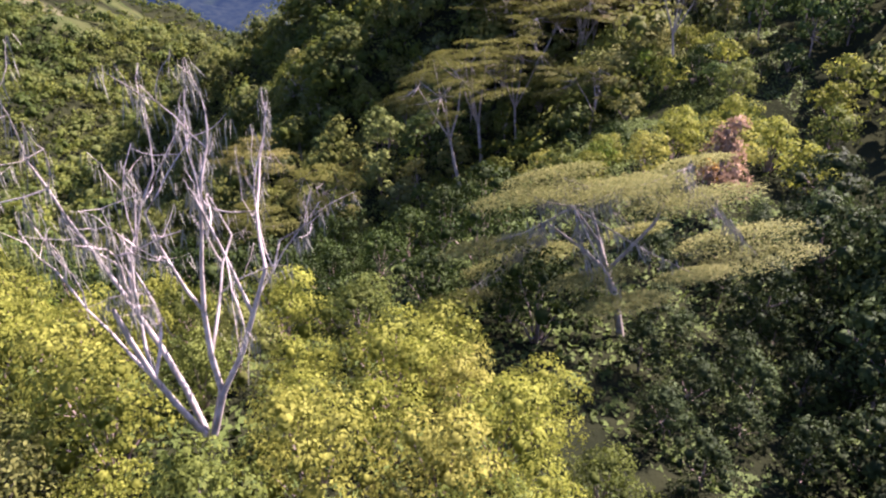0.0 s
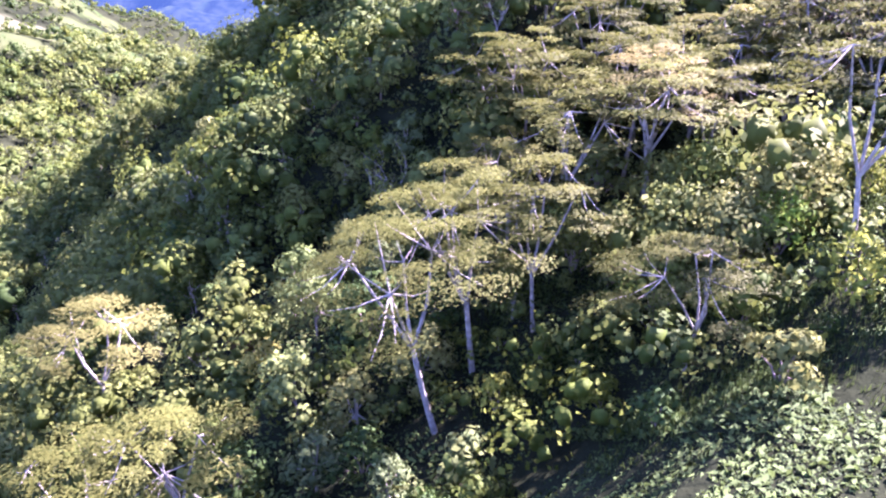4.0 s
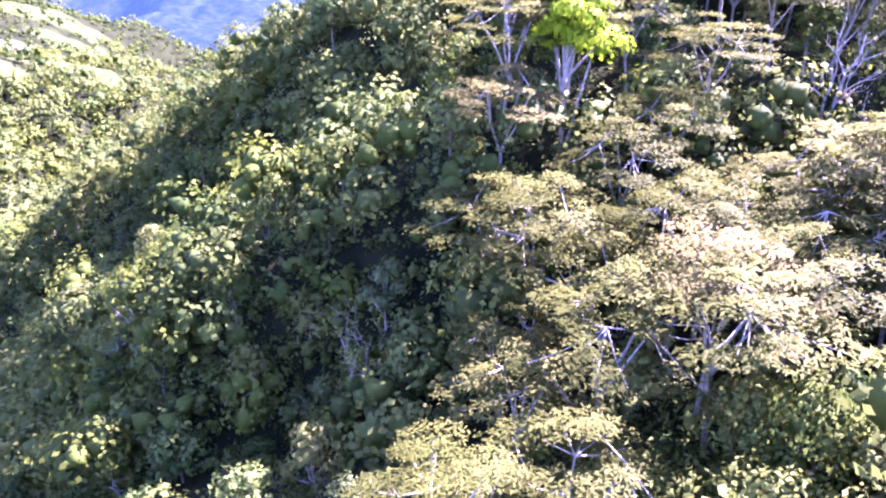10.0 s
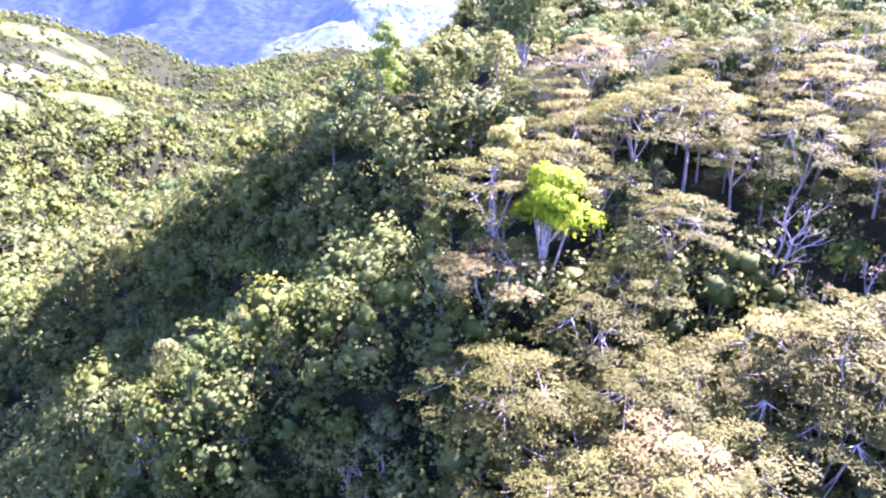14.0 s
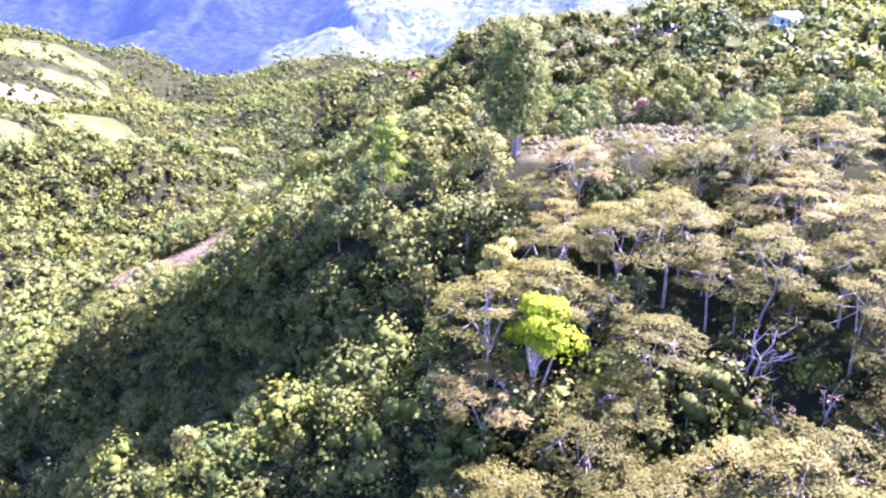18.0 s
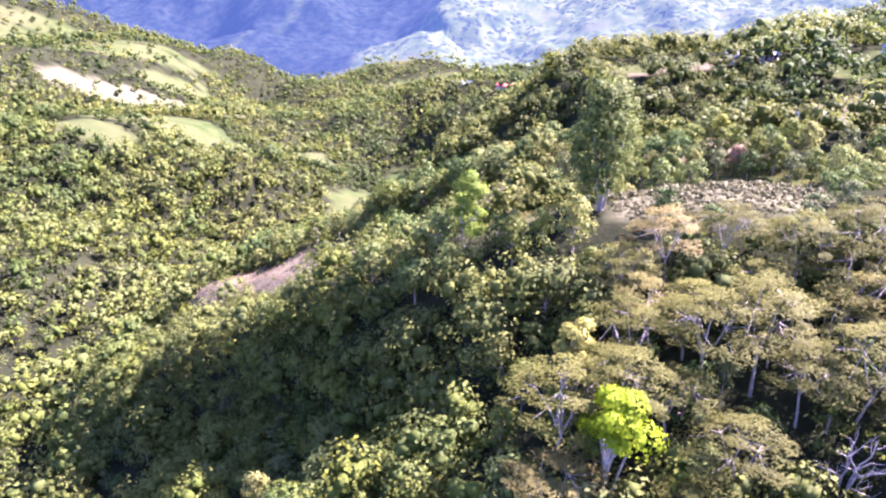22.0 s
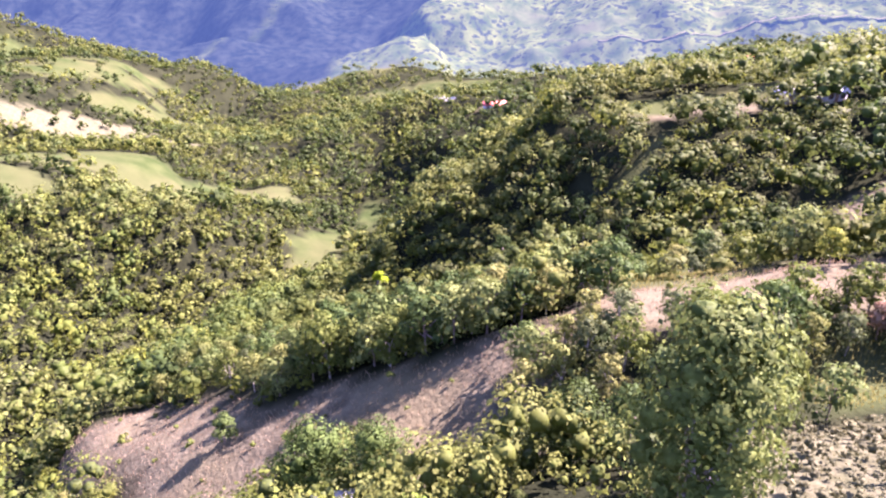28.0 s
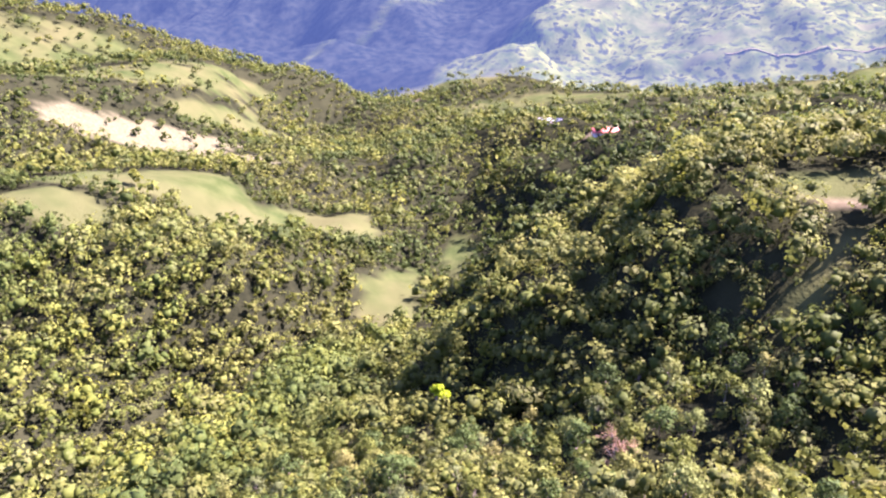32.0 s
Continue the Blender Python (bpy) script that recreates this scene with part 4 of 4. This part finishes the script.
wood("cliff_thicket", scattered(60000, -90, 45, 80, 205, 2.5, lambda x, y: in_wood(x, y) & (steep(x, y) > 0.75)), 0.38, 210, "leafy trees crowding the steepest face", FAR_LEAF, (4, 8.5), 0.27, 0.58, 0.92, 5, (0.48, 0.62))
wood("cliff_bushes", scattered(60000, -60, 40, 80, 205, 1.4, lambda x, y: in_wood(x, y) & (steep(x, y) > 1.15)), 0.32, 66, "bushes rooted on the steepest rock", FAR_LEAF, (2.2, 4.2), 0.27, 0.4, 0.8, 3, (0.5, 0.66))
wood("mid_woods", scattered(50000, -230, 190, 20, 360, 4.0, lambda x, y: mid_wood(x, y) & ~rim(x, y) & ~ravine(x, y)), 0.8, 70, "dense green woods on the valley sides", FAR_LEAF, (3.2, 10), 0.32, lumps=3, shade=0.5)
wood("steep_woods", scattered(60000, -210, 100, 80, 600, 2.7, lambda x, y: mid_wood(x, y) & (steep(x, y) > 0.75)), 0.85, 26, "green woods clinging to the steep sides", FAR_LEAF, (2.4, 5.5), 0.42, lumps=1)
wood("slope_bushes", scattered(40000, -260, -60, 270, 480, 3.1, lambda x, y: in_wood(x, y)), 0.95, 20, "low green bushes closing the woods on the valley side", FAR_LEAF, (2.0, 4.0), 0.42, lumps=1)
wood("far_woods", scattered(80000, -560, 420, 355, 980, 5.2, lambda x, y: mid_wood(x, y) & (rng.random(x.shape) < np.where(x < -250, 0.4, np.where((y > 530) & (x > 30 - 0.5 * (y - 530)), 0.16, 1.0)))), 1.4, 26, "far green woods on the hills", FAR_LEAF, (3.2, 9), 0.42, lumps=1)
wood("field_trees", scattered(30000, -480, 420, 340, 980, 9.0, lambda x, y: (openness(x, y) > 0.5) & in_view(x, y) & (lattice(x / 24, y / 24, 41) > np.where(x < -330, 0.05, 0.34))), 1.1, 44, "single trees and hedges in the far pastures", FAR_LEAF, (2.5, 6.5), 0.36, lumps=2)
bracken = wood("bracken", scattered(30000, 8, 54, 138, 174, 0.95, lambda x, y: openness(x, y, ("pale",)) > 0.45), 0.24, 30, "silvery bracken in low mounds on the open crest", FERN, (0.5, 1.3), 0.45, lumps=2)
tagged(bracken, "silvery bracken in low mounds on the open crest", "bracken", kind="stuff")
tussocks = wood("tussocks", scattered(3000, -90, 60, 168, 232, 4.5, lambda x, y: (openness(x, y, ("dry",)) > 0.6) & (rng.random(x.shape) < 0.3)), 0.28, 40, "small green tussocks scattered in the dry clearings", LEAF_OLIVE, (0.5, 1.4), 0.45, lumps=2)
tagged(tussocks, "small green tussocks scattered in the dry clearings", "tussocks", kind="stuff")


# ---- ground cover ----
def cover(name, count, x0, x1, y0, y1, size, keep, label, material, category, blade=0.0):
    xs, ys = rng.uniform(x0, x1, count), rng.uniform(y0, y1, count)
    ok = keep(xs, ys)
    xs, ys = xs[ok], ys[ok]
    at = np.stack([xs, ys, land(xs, ys) + (0.0 if blade else size * 0.25)], 1)
    if blade:
        made = strips(at, size, blade, rng, (0, 0, 1))
    else:
        return tagged(crown(name, at, np.tile([0.0, 0, 0.7], (len(at), 1)), size, rng, (), (), material, None, 0.6), label, category, kind="stuff")
    return tagged(solid(name, *made, material), label, category, kind="stuff")


cover("undergrowth", 80000, -30, 36, 2, 92, 0.36, lambda x, y: in_wood(x, y) & (np.abs(x - 3) < 14 + 0.25 * y), "low dark undergrowth under the trees", LEAF_DARK, "undergrowth")
cover("slope_ferns", 60000, 3, 27, 52, 86, 0.17, lambda x, y: (free(x, y)) & (lattice(x / 2.5, y / 2.5, 51) > -0.8), "low ferns and soft green growth on the open slope", LEAF_SLOPE, "ferns")
cover("slope_grass", 30000, 3, 27, 52, 86, 0.45, lambda x, y: (free(x, y)) & (lattice(x / 4, y / 4, 52) > -0.1), "soft grey-green grass on the open slope", LEAF_SLOPE, "grass", 0.03)
cover("dry_grass", 60000, -95, 90, 165, 235, 0.45, lambda x, y: (openness(x, y, ("dry",)) > 0.3) & (rng.random(x.shape) < 0.6), "dry yellowed grass in the clearings", STRAW, "grass", 0.05)
cover("meadow_grass", 40000, -5, 60, 145, 225, 0.5, lambda x, y: openness(x, y, ("green",)) > 0.3, "yellow-green meadow grass", GRASS, "grass", 0.06)


# ---- houses ----
def plain(name, a, b, rough=0.7, metal=0.0):
    m, t, p = matter(name, rough)
    p.inputs["Metallic"].default_value = metal
    link(t, mixed(t, "RGBA", noisy(t, 1.2), a, b), p.inputs["Base Color"])
    return m


WHITEWASH = plain("whitewash", (0.30, 0.28, 0.24), (0.42, 0.40, 0.36))
BLUE_WALL = plain("blue_wall", (0.20, 0.34, 0.42), (0.28, 0.44, 0.52))
ZINC = plain("zinc_sheet", (0.20, 0.20, 0.195), (0.32, 0.32, 0.31), 0.5)
RED_ROOF = plain("red_roof", (0.42, 0.10, 0.07), (0.55, 0.16, 0.11))
WOODEN = plain("wooden_door", (0.16, 0.10, 0.06), (0.24, 0.16, 0.10))
DARK_PANE = plain("dark_pane", (0.02, 0.02, 0.025), (0.04, 0.04, 0.05), 0.2)


def block(x0, x1, y0, y1, z0, z1):
    co = np.array([(x, y, z) for z in (z0, z1) for x, y in ((x0, y0), (x1, y0), (x1, y1), (x0, y1))])
    return co, np.array([(3, 2, 1, 0), (4, 5, 6, 7), (0, 1, 5, 4), (1, 2, 6, 5), (2, 3, 7, 6), (3, 0, 4, 7)])


def house(x, y, turn, long, deep, tall, wall, roof, label):
    """A small gabled house with an overhanging roof, a door and two windows."""
    z = min(ground_at(x + a, y + b) for a in (-long / 2, long / 2) for b in (-deep / 2, deep / 2))
    root = thing("house", label, "house", "scattered farmhouses")
    a, b, rise = long / 2, deep / 2, deep * 0.22
    gable = np.array([(sx * a, sy, sz) for sx in (-1, 1) for sy, sz in ((-b, tall), (b, tall), (0, tall + rise), (0, tall + rise))])
    solid("wall", *joined([block(-a, a, -b, b, -1.0, tall), (gable, np.array([(0, 1, 2, 3), (4, 7, 6, 5)]))]), wall, root)
    for side in (-1, 1):
        co = []
        for t in (0.0, 0.09):
            for u in (-a - 0.5, a + 0.5):
                co += [(u, 0, tall + rise + 0.06 + t), (u, side * (b + 0.6), tall - 0.6 * rise / b + 0.06 + t)]
        solid("roof", np.array(co), np.array([(0, 1, 3, 2), (4, 6, 7, 5), (0, 4, 5, 1), (2, 3, 7, 6), (1, 5, 7, 3), (0, 2, 6, 4)]), roof, root)
    door = solid("door", *block(-0.45, 0.45, -b - 0.06, -b + 0.02, -0.4, 2.0), WOODEN, root)
    solid("handle", *block(0.3, 0.36, -b - 0.11, -b - 0.06, 0.85, 0.97), ZINC, door)
    for u in (-a * 0.6, a * 0.6):
        window = solid("window", *joined([block(u - 0.55, u + 0.55, -b - 0.06, -b + 0.02, z0, z1) for z0, z1 in ((0.82, 0.9), (1.9, 1.98))]
                                         + [block(u + k - 0.05, u + k + 0.05, -b - 0.06, -b + 0.02, 0.9, 1.9) for k in (-0.5, 0, 0.5)]), WOODEN, root)
        solid("pane", *block(u - 0.45, u + 0.45, -b - 0.03, -b + 0.02, 0.9, 1.9), DARK_PANE, window)
    root.matrix_basis = pose(x, y, z + 0.7, 0, 0, turn)


house(73, 240, 12, 6, 4, 2.3, WHITEWASH, ZINC, "small farmhouse with a pale zinc roof on the hill")
house(67, 287, -8, 6, 4, 2.3, WHITEWASH, ZINC, "long white house with zinc roof on the crest")
house(75, 284, 10, 4.6, 3.6, 2.4, WHITEWASH, ZINC, "small white house with zinc roof on the crest")
house(107, 277, 5, 7, 5, 2.5, BLUE_WALL, ZINC, "blue-walled house with zinc roof among grass")
house(-2, 525, 8, 12, 6, 2.8, WHITEWASH, RED_ROOF, "farmhouse with a red roof above the ravine")
house(-34, 580, 5, 13, 6, 2.8, WHITEWASH, ZINC, "white farmhouse with a pale roof on the far hill")
house(150, 700, 6, 12, 6, 3, WHITEWASH, ZINC, "white farmhouse with zinc roof beside the far road")
house(196, 676, -4, 12, 6, 3, WHITEWASH, ZINC, "small white farmhouse among the far fields")
house(-56, 775, 4, 18, 8, 3.2, WHITEWASH, ZINC, "long pale farm building in the far valley")
house(150, 585, 12, 8, 5, 2.8, WHITEWASH, RED_ROOF, "farmhouse with a red roof among the far fields")
house(-12.1, 166.5, 20, 3.6, 2.8, 2.0, WHITEWASH, ZINC, "tin-roofed shed half hidden under the mango tree")

# ---- boulders below the shelter on the second hill ----
STONE = plain("weathered_stone", (0.085, 0.072, 0.062), (0.15, 0.13, 0.115), 0.95)


def boulder(seed, wide, tall):
    """A lumpy weathered block with flat facets."""
    rng = np.random.default_rng(seed)
    return tagged(solid("boulder", *balls([(0, 0, tall * 0.3)], [wide], rng, tall / wide), STONE), "grey-brown weathered boulder on the bare slope", "boulder", "boulders below the shelter")


for i, (x, y, k) in enumerate(((66, 233, 1.6), (69.5, 231, 2.2), (73, 234, 1.8), (63.5, 229.5, 1.3), (71, 228, 1.5), (76, 230.5, 2.0), (67, 226.5, 1.2), (79, 235, 1.7))):
    boulder(200 + i, k, 0.7 * k).matrix_basis = pose(x, y, ground_at(x, y), 0, 0, 40 * i)

# ---- the far road ----
DUST = plain("road_dust", (0.045, 0.045, 0.03), (0.07, 0.068, 0.046), 0.95)
path = [(120, 1058), (183, 1056), (271, 1050), (343, 1046), (430, 1046), (560, 1052)]
px = np.arange(120, 560, 6.0)
py = np.interp(px, [p[0] for p in path], [p[1] for p in path]) + 3 * np.sin(px / 37)
co = []
for k, side in enumerate((-1.8, 1.8)):
    h = np.max([land(px, py + d) + mountain_rise(px, py + d) for d in (-4, 0, 4)], axis=0)
    co.append(np.stack([px, py + side, h + 0.2], 1))
n = len(px)
i = np.arange(n - 1)
road = tagged(solid("road", np.concatenate(co), np.stack([i, i + 1, i + n + 1, i + n], 1), DUST), "pale dirt road across the far slope", "road", kind="structure")
